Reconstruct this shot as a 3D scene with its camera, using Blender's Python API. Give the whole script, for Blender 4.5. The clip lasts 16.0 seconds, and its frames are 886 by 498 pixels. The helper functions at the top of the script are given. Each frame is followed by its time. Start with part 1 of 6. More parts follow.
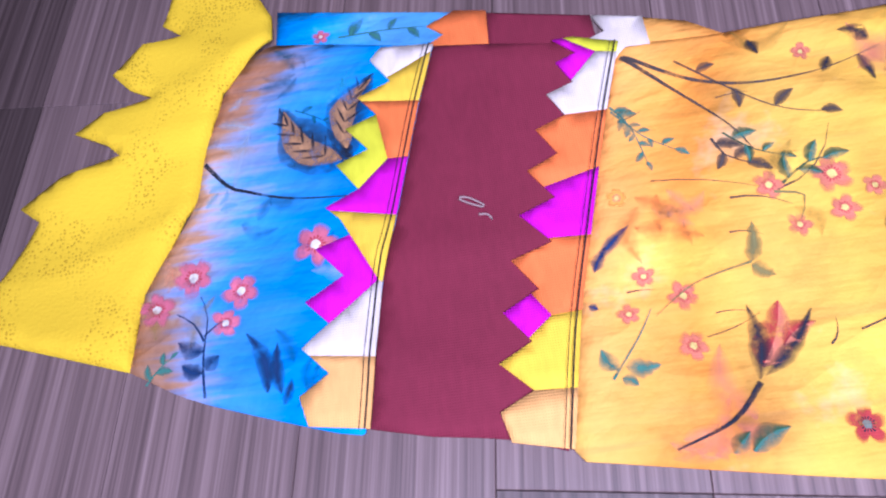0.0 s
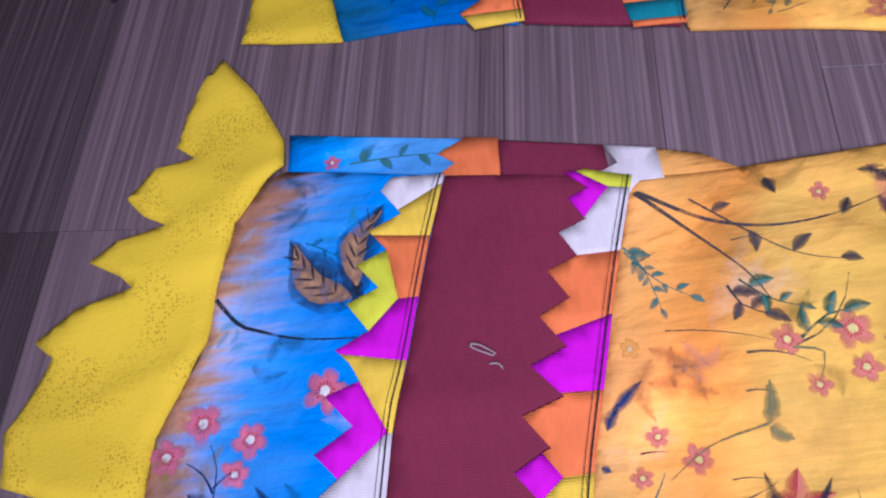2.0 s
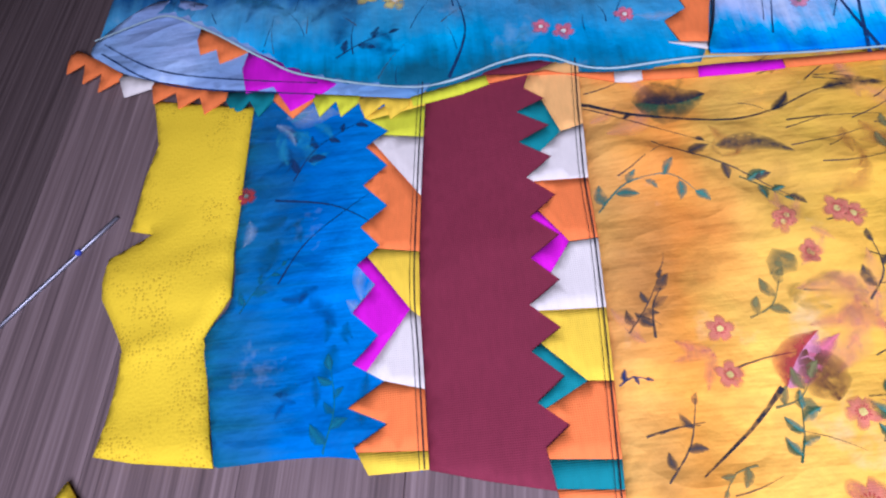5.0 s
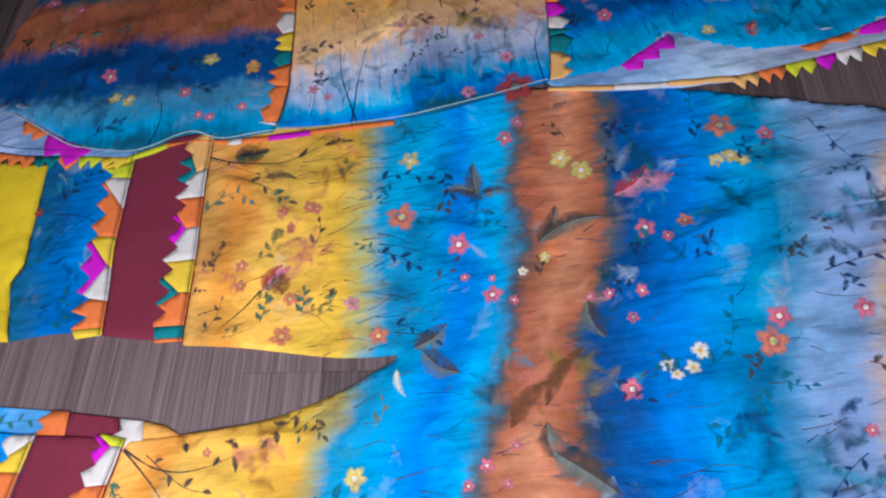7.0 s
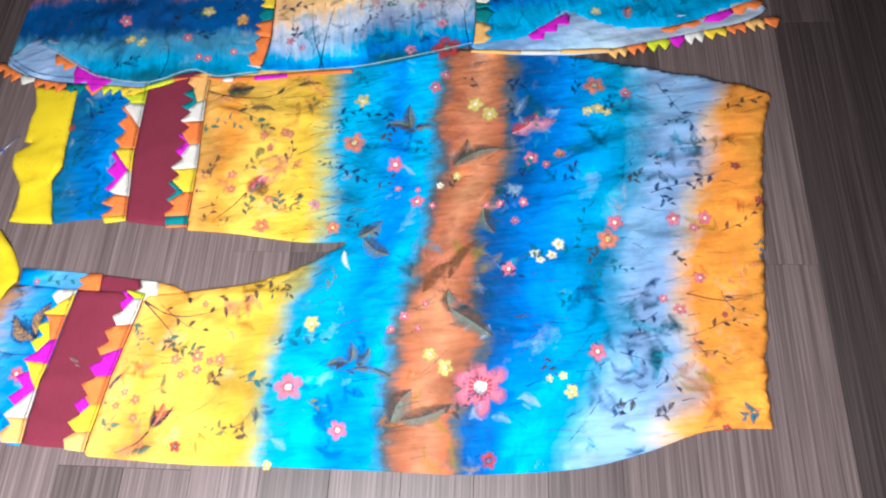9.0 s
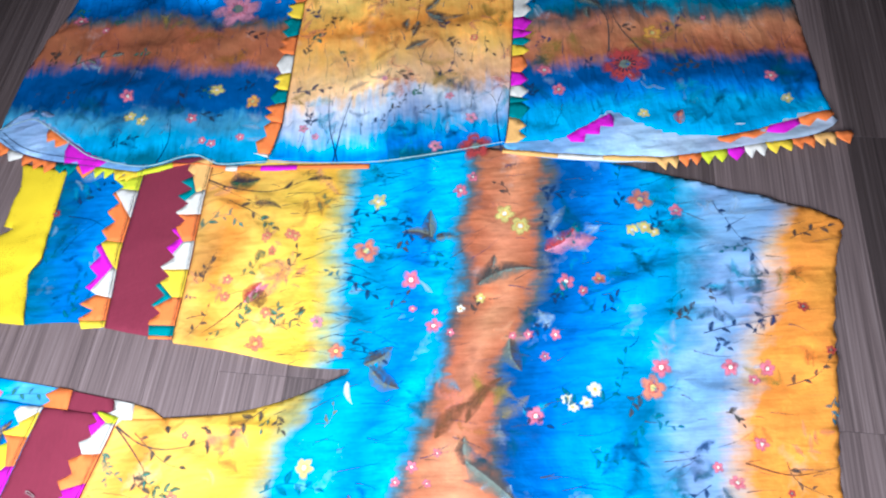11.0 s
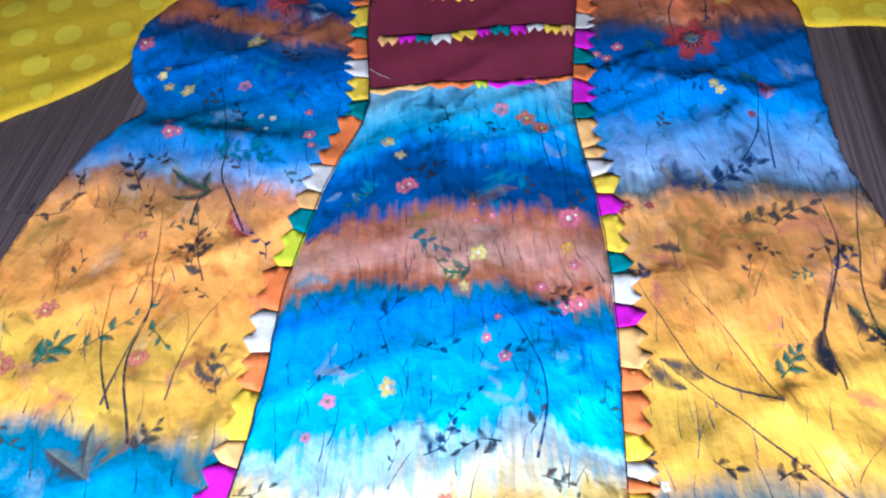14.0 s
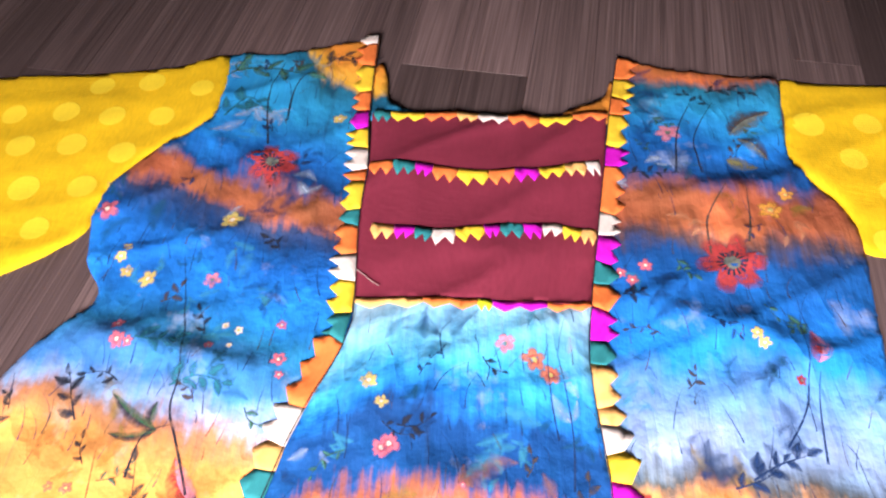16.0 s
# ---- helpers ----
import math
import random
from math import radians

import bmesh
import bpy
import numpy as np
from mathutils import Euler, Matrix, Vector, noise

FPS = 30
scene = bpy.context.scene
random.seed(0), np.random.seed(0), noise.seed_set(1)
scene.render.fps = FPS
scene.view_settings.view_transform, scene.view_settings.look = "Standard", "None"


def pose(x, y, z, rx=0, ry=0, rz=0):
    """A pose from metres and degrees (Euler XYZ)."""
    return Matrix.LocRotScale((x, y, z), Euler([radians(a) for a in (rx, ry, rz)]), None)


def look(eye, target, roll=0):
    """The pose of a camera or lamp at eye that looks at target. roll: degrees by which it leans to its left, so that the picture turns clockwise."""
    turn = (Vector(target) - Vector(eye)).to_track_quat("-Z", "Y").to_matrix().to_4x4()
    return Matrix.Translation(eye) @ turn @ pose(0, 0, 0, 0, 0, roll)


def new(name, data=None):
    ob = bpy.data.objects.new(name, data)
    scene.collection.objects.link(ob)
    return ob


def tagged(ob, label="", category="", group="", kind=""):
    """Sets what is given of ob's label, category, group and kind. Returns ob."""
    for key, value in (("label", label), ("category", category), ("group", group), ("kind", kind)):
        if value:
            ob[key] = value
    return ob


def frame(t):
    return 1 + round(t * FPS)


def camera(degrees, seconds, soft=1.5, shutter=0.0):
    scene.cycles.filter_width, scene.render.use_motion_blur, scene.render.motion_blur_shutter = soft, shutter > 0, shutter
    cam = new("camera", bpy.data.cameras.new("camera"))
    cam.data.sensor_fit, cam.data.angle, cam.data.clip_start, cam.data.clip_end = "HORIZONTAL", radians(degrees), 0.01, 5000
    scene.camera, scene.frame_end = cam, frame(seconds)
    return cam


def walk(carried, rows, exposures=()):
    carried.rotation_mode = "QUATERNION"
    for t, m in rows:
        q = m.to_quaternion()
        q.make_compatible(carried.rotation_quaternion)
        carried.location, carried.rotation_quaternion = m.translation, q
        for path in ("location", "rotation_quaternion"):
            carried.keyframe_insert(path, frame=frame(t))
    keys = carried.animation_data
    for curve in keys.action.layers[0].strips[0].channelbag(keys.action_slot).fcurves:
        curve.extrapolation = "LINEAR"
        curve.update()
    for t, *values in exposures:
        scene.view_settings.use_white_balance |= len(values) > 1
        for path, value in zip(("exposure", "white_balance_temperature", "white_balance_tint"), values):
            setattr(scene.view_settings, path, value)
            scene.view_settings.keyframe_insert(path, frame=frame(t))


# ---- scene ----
from mathutils.bvhtree import BVHTree
from mathutils.geometry import delaunay_2d_cdt

cam = camera(68.0, 16.0, soft=2.2)
PATH = [
    (0, (-0.325, -0.46, 0.229), (-0.44, 0.345, -1.598), -15.6),
    (0.5, (-0.323, -0.458, 0.217), (-0.408, 0.363, -1.605), -14.3),
    (1, (-0.324, -0.451, 0.222), (-0.414, 0.362, -1.603), -14.6),
    (1.5, (-0.322, -0.439, 0.234), (-0.444, 0.39, -1.582), -16.7),
    (2, (-0.315, -0.412, 0.247), (-0.479, 0.428, -1.561), -18.2),
    (2.5, (-0.299, -0.359, 0.257), (-0.442, 0.525, -1.531), -16.4),
    (3, (-0.285, -0.274, 0.251), (-0.466, 0.659, -1.509), -16.5),
    (3.2, (-0.28, -0.248, 0.25), (-0.462, 0.647, -1.529), -17.5),
    (5.3, (-0.24, -0.228, 0.278), (-0.354, 0.688, -1.497), -12.9),
    (5.5, (-0.218, -0.233, 0.29), (-0.302, 0.681, -1.487), -11.8),
    (6, (-0.122, -0.256, 0.331), (-0.206, 0.674, -1.437), -13.1),
    (6.5, (-0.023, -0.32, 0.408), (-0.102, 0.629, -1.35), -13.8),
    (7, (0.049, -0.408, 0.492), (-0.092, 0.501, -1.283), -17.1),
    (7.5, (0.099, -0.472, 0.545), (-0.018, 0.391, -1.256), -15.4),
    (8, (0.122, -0.498, 0.593), (-0.015, 0.361, -1.208), -17.0),
    (8.5, (0.116, -0.524, 0.624), (0.025, 0.252, -1.217), -13.9),
    (8.7, (0.107, -0.537, 0.647), (0.028, 0.234, -1.197), -12.6),
    (10.8, (0.085, -0.468, 0.619), (-0.08, 0.402, -1.175), -13.8),
    (11, (0.097, -0.413, 0.604), (-0.023, 0.452, -1.195), -10.9),
    (11.5, (0.094, -0.25, 0.591), (-0.005, 0.59, -1.222), -8.9),
    (12, (0.06, -0.119, 0.552), (-0.038, 0.77, -1.237), -7.8),
    (12.5, (0.041, -0.032, 0.53), (-0.06, 0.912, -1.23), -6.7),
    (13, (0.046, 0.054, 0.493), (-0.093, 1.031, -1.247), -7.8),
    (13.5, (0.06, 0.139, 0.471), (-0.058, 1.186, -1.229), -7.2),
    (14, (0.076, 0.222, 0.438), (-0.012, 1.324, -1.229), -6.2),
    (14.5, (0.078, 0.292, 0.407), (-0.022, 1.417, -1.243), -5.9),
    (15, (0.069, 0.331, 0.419), (0.003, 1.544, -1.17), -5.1),
    (15.5, (0.08, 0.367, 0.45), (-0.004, 1.615, -1.111), -5.9),
    (16, (0.085, 0.424, 0.467), (-0.022, 1.565, -1.173), -2.8),
]
EXPOSURES = [(0.0, 0.24, 5050, 34), (0.5, -0.09, 5150, 34), (1.0, -0.26, 5100, 34), (1.5, -0.41, 5050, 33), (2.5, 0.09, 4900, 36), (3.0, 0.65, 4850, 32), (3.2, 0.73, 4800, 30), (5.5, 0.09, 5550, 26), (6.0, -0.45, 6450, 28), (6.5, -0.43, 6100, 28), (7.0, 0.05, 5500, 12), (7.5, -0.07, 5100, 3), (8.5, 0.57, 5800, 0), (11.0, 1.01, 5200, 0), (11.5, 1.34, 6150, 11), (12.0, 1.67, 6400, 12), (12.5, 1.95, 6200, 7), (13.0, 1.98, 5500, 9), (13.5, 2.21, 5000, 6), (14.5, 2.96, 4800, 8), (15.5, 3.35, 5700, 15), (16.0, 3.88, 6700, 23)]
walk(cam, [(t, look(eye, target, roll)) for t, eye, target, roll in PATH], EXPOSURES)

# ---- light: one lamp over the floor in a closed room ----
world = bpy.data.worlds.new("world")
scene.world = world
world.use_nodes = True
world.node_tree.nodes["Background"].inputs[0].default_value = (0.5, 0.55, 0.7, 1)
world.node_tree.nodes["Background"].inputs[1].default_value = 0.0
lamp_data = bpy.data.lights.new("lamp", "SPOT")
lamp_data.energy, lamp_data.spot_size, lamp_data.spot_blend = 70.0, radians(143), 0.99
lamp_data.shadow_soft_size, lamp_data.color = 0.36, (1.0, 0.97, 0.95)
lamp = new("lamp", lamp_data)
lamp.matrix_world = look((-0.195, -0.799, 0.801), (-0.037, -0.641, 0.0))


# ---- materials ----
def shader(name, rough=0.8):
    m = bpy.data.materials.new(name)
    m.use_nodes = True
    t = m.node_tree
    b = t.nodes["Principled BSDF"]
    b.inputs["Roughness"].default_value = rough
    b.inputs["Specular IOR Level"].default_value = 0.25
    return m, t, b


def node(t, kind, **inputs):
    n = t.nodes.new(kind)
    for key, value in inputs.items():
        n.inputs[key.replace("_", " ")].default_value = value
    return n


def math_node(t, op, a, b):
    n = t.nodes.new("ShaderNodeMath")
    n.operation = op
    for k, v in enumerate((a, b)):
        if isinstance(v, (int, float)):
            n.inputs[k].default_value = v
        else:
            t.links.new(v, n.inputs[k])
    return n.outputs[0]


def mixed(t, mode, fac, a, b):
    n = t.nodes.new("ShaderNodeMix")
    n.data_type, n.blend_type = "RGBA", mode
    for slot, v in ((0, fac), (6, a), (7, b)):
        if isinstance(v, (int, float)):
            n.inputs[slot].default_value = v
        elif isinstance(v, tuple):
            n.inputs[slot].default_value = (*v, 1) if len(v) == 3 else v
        else:
            t.links.new(v, n.inputs[slot])
    return n.outputs[2]


def ramp_node(t, fac, stops):
    n = t.nodes.new("ShaderNodeValToRGB")
    e = n.color_ramp.elements
    while len(e) < len(stops):
        e.new(0.5)
    for el, (p, c) in zip(e, stops):
        el.position, el.color = p, (*c, 1)
    t.links.new(fac, n.inputs[0])
    return n.outputs[0]


def coords(t, scale):
    tc = t.nodes.new("ShaderNodeTexCoord")
    mp = t.nodes.new("ShaderNodeMapping")
    mp.inputs["Scale"].default_value = scale
    t.links.new(tc.outputs["Object"], mp.inputs[0])
    return mp.outputs[0]


def noise_of(t, vec, scale, detail=3.0, rough=0.55):
    n = node(t, "ShaderNodeTexNoise", Scale=scale, Detail=detail, Roughness=rough)
    t.links.new(vec, n.inputs["Vector"])
    return n.outputs[0]


def weave_bump(t, b, strength=0.25, crinkle=0.0):
    """Fine threads across each other, and a soft crinkle."""
    vec = coords(t, (1, 1, 1))
    a = node(t, "ShaderNodeTexWave", Scale=330.0, Distortion=1.5, Detail=1.0)
    c = node(t, "ShaderNodeTexWave", Scale=330.0, Distortion=1.5, Detail=1.0)
    c.bands_direction = "Y"
    t.links.new(vec, a.inputs[0]), t.links.new(vec, c.inputs[0])
    fine = math_node(t, "ADD", a.outputs[1], c.outputs[1])
    soft = noise_of(t, vec, 55.0, 4.0)
    both = math_node(t, "ADD", math_node(t, "MULTIPLY", fine, 0.18), math_node(t, "MULTIPLY", soft, 2.0 + crinkle))
    bump = node(t, "ShaderNodeBump", Strength=strength, Distance=0.002)
    t.links.new(both, bump.inputs["Height"])
    t.links.new(bump.outputs[0], b.inputs["Normal"])


def plain_cloth(name, colour, vary=0.18, crinkle=0.0, size=14.0):
    m, t, b = shader(name, 0.85)
    vec = coords(t, (1, 1, 1))
    blot = noise_of(t, vec, size, 4.0)
    grain = noise_of(t, coords(t, (1, 0.25, 1)), 420.0, 2.0)
    v = math_node(t, "ADD", math_node(t, "MULTIPLY", blot, 2 * vary), math_node(t, "MULTIPLY", grain, 1.3 * vary))
    v = math_node(t, "ADD", v, 1.0 - 1.65 * vary)
    col = mixed(t, "MULTIPLY", 1.0, colour, v)
    t.links.new(col, b.inputs["Base Color"])
    weave_bump(t, b, 0.3, crinkle)
    return m


def dyed_cloth(name, lo, hi, stops, streak=0.024, wander=0.055, crease=0.55):
    """Hand-dyed bands: a ramp along the dye coordinate, run out into brush streaks, with watercolour blots."""
    m, t, b = shader(name, 0.8)
    uv = t.nodes.new("ShaderNodeUVMap")
    uv.uv_map = "dye"
    sep = t.nodes.new("ShaderNodeSeparateXYZ")
    t.links.new(uv.outputs[0], sep.inputs[0])
    mp = t.nodes.new("ShaderNodeMapping")
    mp.inputs["Scale"].default_value = (9, 150, 1)
    t.links.new(uv.outputs[0], mp.inputs[0])
    brush = noise_of(t, mp.outputs[0], 1.0, 3.0, 0.6)
    big = noise_of(t, uv.outputs[0], 5.5, 4.0, 0.6)
    u = math_node(t, "ADD", sep.outputs[0], math_node(t, "MULTIPLY", math_node(t, "SUBTRACT", brush, 0.5), streak))
    u = math_node(t, "ADD", u, math_node(t, "MULTIPLY", math_node(t, "SUBTRACT", big, 0.5), wander))
    runs = noise_of(t, uv.outputs[0], 26.0, 5.0, 0.62)
    u = math_node(t, "ADD", u, math_node(t, "MULTIPLY", math_node(t, "SUBTRACT", runs, 0.5), 0.045))
    fac = math_node(t, "DIVIDE", math_node(t, "SUBTRACT", u, lo), hi - lo)
    col = ramp_node(t, fac, [((p - lo) / (hi - lo), c) for p, c in stops])
    blot = noise_of(t, uv.outputs[0], 15.0, 6.0, 0.62)
    hue = noise_of(t, uv.outputs[0], 13.0, 3.0)
    light = ramp_node(t, blot, [(0.30, (0.55, 0.55, 0.58)), (0.45, (0.93, 0.93, 0.93)), (0.58, (1.05, 1.05, 1.02)), (0.72, (1.7, 1.55, 1.35))])
    col = mixed(t, "MULTIPLY", 1.0, col, light)
    cloud = noise_of(t, uv.outputs[0], 5.5, 4.0, 0.6)
    col = mixed(t, "MULTIPLY", 1.0, col, ramp_node(t, cloud, [(0.33, (0.66, 0.65, 0.68)), (0.47, (0.96, 0.96, 0.96)), (0.56, (1.05, 1.05, 1.05)), (0.68, (1.6, 1.5, 1.35))]))
    wash = noise_of(t, uv.outputs[0], 17.0, 5.0, 0.65)
    col = mixed(t, "MIX", ramp_node(t, wash, [(0.60, (0, 0, 0)), (0.76, (0.30, 0.30, 0.30))]), col, (0.75, 0.74, 0.72))
    dark = noise_of(t, mp.outputs[0], 0.45, 3.0, 0.6)
    col = mixed(t, "MIX", ramp_node(t, dark, [(0.26, (0.28, 0.28, 0.28)), (0.36, (0, 0, 0))]), col, (0.02, 0.03, 0.05))
    streaks = ramp_node(t, brush, [(0.28, (0.45, 0.5, 0.5)), (0.42, (1, 1, 1)), (0.75, (1.15, 1.15, 1.12))])
    col = mixed(t, "MULTIPLY", 0.22, col, streaks)
    col = mixed(t, "MULTIPLY", 0.6, col, ramp_node(t, hue, [(0.3, (1.0, 0.8, 0.85)), (0.7, (0.85, 1.05, 1.0))]))
    t.links.new(col, b.inputs["Base Color"])
    mq = t.nodes.new("ShaderNodeMapping")
    mq.inputs["Scale"].default_value = (11, 60, 1)
    t.links.new(uv.outputs[0], mq.inputs[0])
    long_crease = noise_of(t, mq.outputs[0], 1.0, 4.0, 0.6)
    soft_crease = noise_of(t, uv.outputs[0], 24.0, 4.0)
    thread = noise_of(t, uv.outputs[0], 700.0, 1.0)
    mf = t.nodes.new("ShaderNodeMapping")
    mf.inputs["Scale"].default_value = (7, 15, 1)
    mf.inputs["Rotation"].default_value = (0, 0, 0.25)
    t.links.new(uv.outputs[0], mf.inputs[0])
    fold = math_node(t, "ABSOLUTE", math_node(t, "SUBTRACT", noise_of(t, mf.outputs[0], 1.0, 3.0, 0.55), 0.5), 0.0)
    fold = math_node(t, "MINIMUM", math_node(t, "MULTIPLY", fold, 9.0), 1.0)
    relief = math_node(t, "ADD", math_node(t, "MULTIPLY", long_crease, 0.55), math_node(t, "MULTIPLY", soft_crease, 1.5))
    mr = t.nodes.new("ShaderNodeMapping")
    mr.inputs["Scale"].default_value = (16, 210, 1)
    t.links.new(uv.outputs[0], mr.inputs[0])
    relief = math_node(t, "ADD", relief, math_node(t, "MULTIPLY", noise_of(t, mr.outputs[0], 1.0, 2.0, 0.5), 0.17))
    relief = math_node(t, "ADD", relief, math_node(t, "MULTIPLY", thread, 0.05))
    relief = math_node(t, "SUBTRACT", relief, math_node(t, "MULTIPLY", fold, 0.55))
    bump = node(t, "ShaderNodeBump", Strength=crease, Distance=0.006)
    t.links.new(relief, bump.inputs["Height"])
    t.links.new(bump.outputs[0], b.inputs["Normal"])
    return m


BLUE, DEEP, SKY, PALE, TEAL = (0.001, 0.195, 0.68), (0.001, 0.07, 0.27), (0.008, 0.34, 0.68), (0.25, 0.39, 0.66), (0.006, 0.13, 0.22)
RUST, ORANGE, YELLOW = (0.40, 0.115, 0.05), (0.78, 0.27, 0.035), (0.81, 0.42, 0.045)
GREY, INK = (0.07, 0.085, 0.10), (0.015, 0.02, 0.035)

trouser_dye = dyed_cloth("trouser_print", -0.32, 0.48, [
    (-0.30, ORANGE), (-0.24, (0.86, 0.43, 0.09)), (-0.205, (0.83, 0.31, 0.035)), (-0.178, (0.87, 0.47, 0.07)), (-0.125, (0.88, 0.52, 0.05)), (-0.100, (0.80, 0.46, 0.035)), (-0.085, (0.48, 0.42, 0.14)), (-0.068, (0.02, 0.33, 0.60)), (-0.03, SKY),
    (0.0, BLUE), (0.034, SKY), (0.050, GREY), (0.062, RUST), (0.085, (0.55, 0.2, 0.1)), (0.108, RUST), (0.118, GREY), (0.130, DEEP), (0.155, (0.001, 0.11, 0.42)), (0.185, BLUE),
    (0.225, (0.004, 0.26, 0.62)), (0.255, (0.004, 0.21, 0.44)), (0.275, (0.08, 0.28, 0.50)), (0.290, PALE), (0.312, PALE), (0.328, (0.55, 0.38, 0.30)), (0.340, ORANGE), (0.46, ORANGE)], 0.02, 0.05, 0.52)
left_dye = dyed_cloth("left_panel_print", -0.05, 1.05, [
    (0.0, TEAL), (0.02, SKY), (0.055, (0.08, 0.3, 0.5)), (0.075, DEEP), (0.125, DEEP), (0.145, RUST), (0.195, RUST), (0.212, GREY), (0.225, DEEP),
    (0.26, BLUE), (0.31, SKY), (0.36, TEAL), (0.378, YELLOW), (0.43, YELLOW), (0.47, (0.82, 0.33, 0.055)), (0.56, (0.82, 0.34, 0.085)), (0.583, (0.4, 0.18, 0.1)), (0.597, PALE), (0.617, (0.05, 0.24, 0.66)),
    (0.655, (0.003, 0.16, 0.36)), (0.685, (0.001, 0.21, 0.70)), (0.735, (0.001, 0.17, 0.66)), (0.765, DEEP), (0.788, (0.03, 0.05, 0.13)), (0.800, RUST), (0.818, RUST), (0.834, DEEP), (0.86, BLUE), (0.93, SKY), (0.97, TEAL), (0.985, YELLOW), (1.02, ORANGE)])
centre_dye = dyed_cloth("centre_panel_print", -0.05, 0.75, [
    (-0.02, TEAL), (0.0, BLUE), (0.022, SKY), (0.036, PALE), (0.07, (0.62, 0.62, 0.74)), (0.085, (0.86, 0.50, 0.26)), (0.115, (0.86, 0.46, 0.19)), (0.15, (0.84, 0.41, 0.09)), (0.18, ORANGE), (0.21, (0.85, 0.42, 0.08)), (0.25, (0.87, 0.50, 0.13)), (0.29, (0.87, 0.55, 0.13)), (0.315, (0.86, 0.56, 0.15)),
    (0.330, (0.7, 0.6, 0.4)), (0.339, (0.3, 0.42, 0.45)), (0.347, (0.40, 0.62, 0.74)), (0.360, (0.05, 0.44, 0.76)), (0.39, (0.02, 0.40, 0.78)), (0.42, (0.005, 0.30, 0.72)), (0.445, BLUE), (0.462, TEAL), (0.475, RUST), (0.495, (0.62, 0.30, 0.22)), (0.515, (0.52, 0.22, 0.15)), (0.53, RUST), (0.545, DEEP), (0.585, DEEP), (0.605, BLUE), (0.63, (0.02, 0.36, 0.76)), (0.66, (0.12, 0.46, 0.74)), (0.69, (0.28, 0.50, 0.66))], 0.04, 0.12)
right_dye = dyed_cloth("right_panel_print", -0.05, 1.05, [
    (0.0, SKY), (0.04, SKY), (0.055, BLUE), (0.07, DEEP), (0.095, DEEP), (0.112, RUST), (0.15, (0.6, 0.22, 0.1)), (0.17, GREY), (0.182, TEAL), (0.23, BLUE), (0.28, SKY),
    (0.305, TEAL), (0.33, YELLOW), (0.40, YELLOW), (0.44, (0.82, 0.35, 0.06)), (0.53, (0.82, 0.34, 0.085)), (0.552, GREY), (0.575, PALE), (0.61, (0.15, 0.35, 0.72)), (0.65, (0.001, 0.21, 0.70)), (0.695, (0.001, 0.16, 0.58)),
    (0.735, DEEP), (0.752, (0.08, 0.06, 0.08)), (0.77, RUST), (0.80, RUST), (0.82, DEEP), (0.85, BLUE), (0.915, SKY), (0.94, TEAL), (0.955, RUST), (1.0, ORANGE)])
upper_band_dye = dyed_cloth("upper_band_print", -0.40, -0.26, [(-0.385, TEAL), (-0.36, (0.01, 0.14, 0.36)), (-0.335, (0.001, 0.15, 0.52)), (-0.30, (0.006, 0.22, 0.66)), (-0.28, BLUE)], 0.05, 0.06)
lower_band_dye = dyed_cloth("lower_band_print", -0.48, -0.32, [(-0.46, (0.55, 0.25, 0.09)), (-0.443, (0.45, 0.26, 0.17)), (-0.433, (0.28, 0.33, 0.55)), (-0.417, (0.06, 0.29, 0.70)), (-0.385, (0.004, 0.23, 0.72)), (-0.36, (0.02, 0.30, 0.76)), (-0.34, (0.10, 0.36, 0.72))], 0.055, 0.035)
facing_cloth = dyed_cloth("facing_print", -0.6, 0.6, [(-0.5, PALE), (-0.4, (0.25, 0.35, 0.6)), (0.0, SKY), (0.2, PALE), (0.4, (0.5, 0.55, 0.68))])
maroon = plain_cloth("maroon_cotton", (0.20, 0.022, 0.045), 0.2)
patch_mats = {
    "orange": plain_cloth("orange_patch", (0.85, 0.20, 0.045), 0.22), "yellow": plain_cloth("yellow_patch", (0.88, 0.58, 0.035), 0.2),
    "lime": plain_cloth("lime_patch", (0.66, 0.66, 0.02), 0.2), "white": plain_cloth("cream_patch", (0.74, 0.66, 0.60), 0.15),
    "magenta": plain_cloth("magenta_patch", (0.62, 0.008, 0.52), 0.2), "teal": plain_cloth("teal_patch", (0.012, 0.20, 0.22), 0.2),
    "peach": plain_cloth("peach_patch", (0.86, 0.45, 0.14), 0.2)}
black_thread = plain_cloth("black_thread", (0.012, 0.011, 0.016), 0.1)
pale_thread = plain_cloth("pale_thread", (0.45, 0.6, 0.62), 0.1)


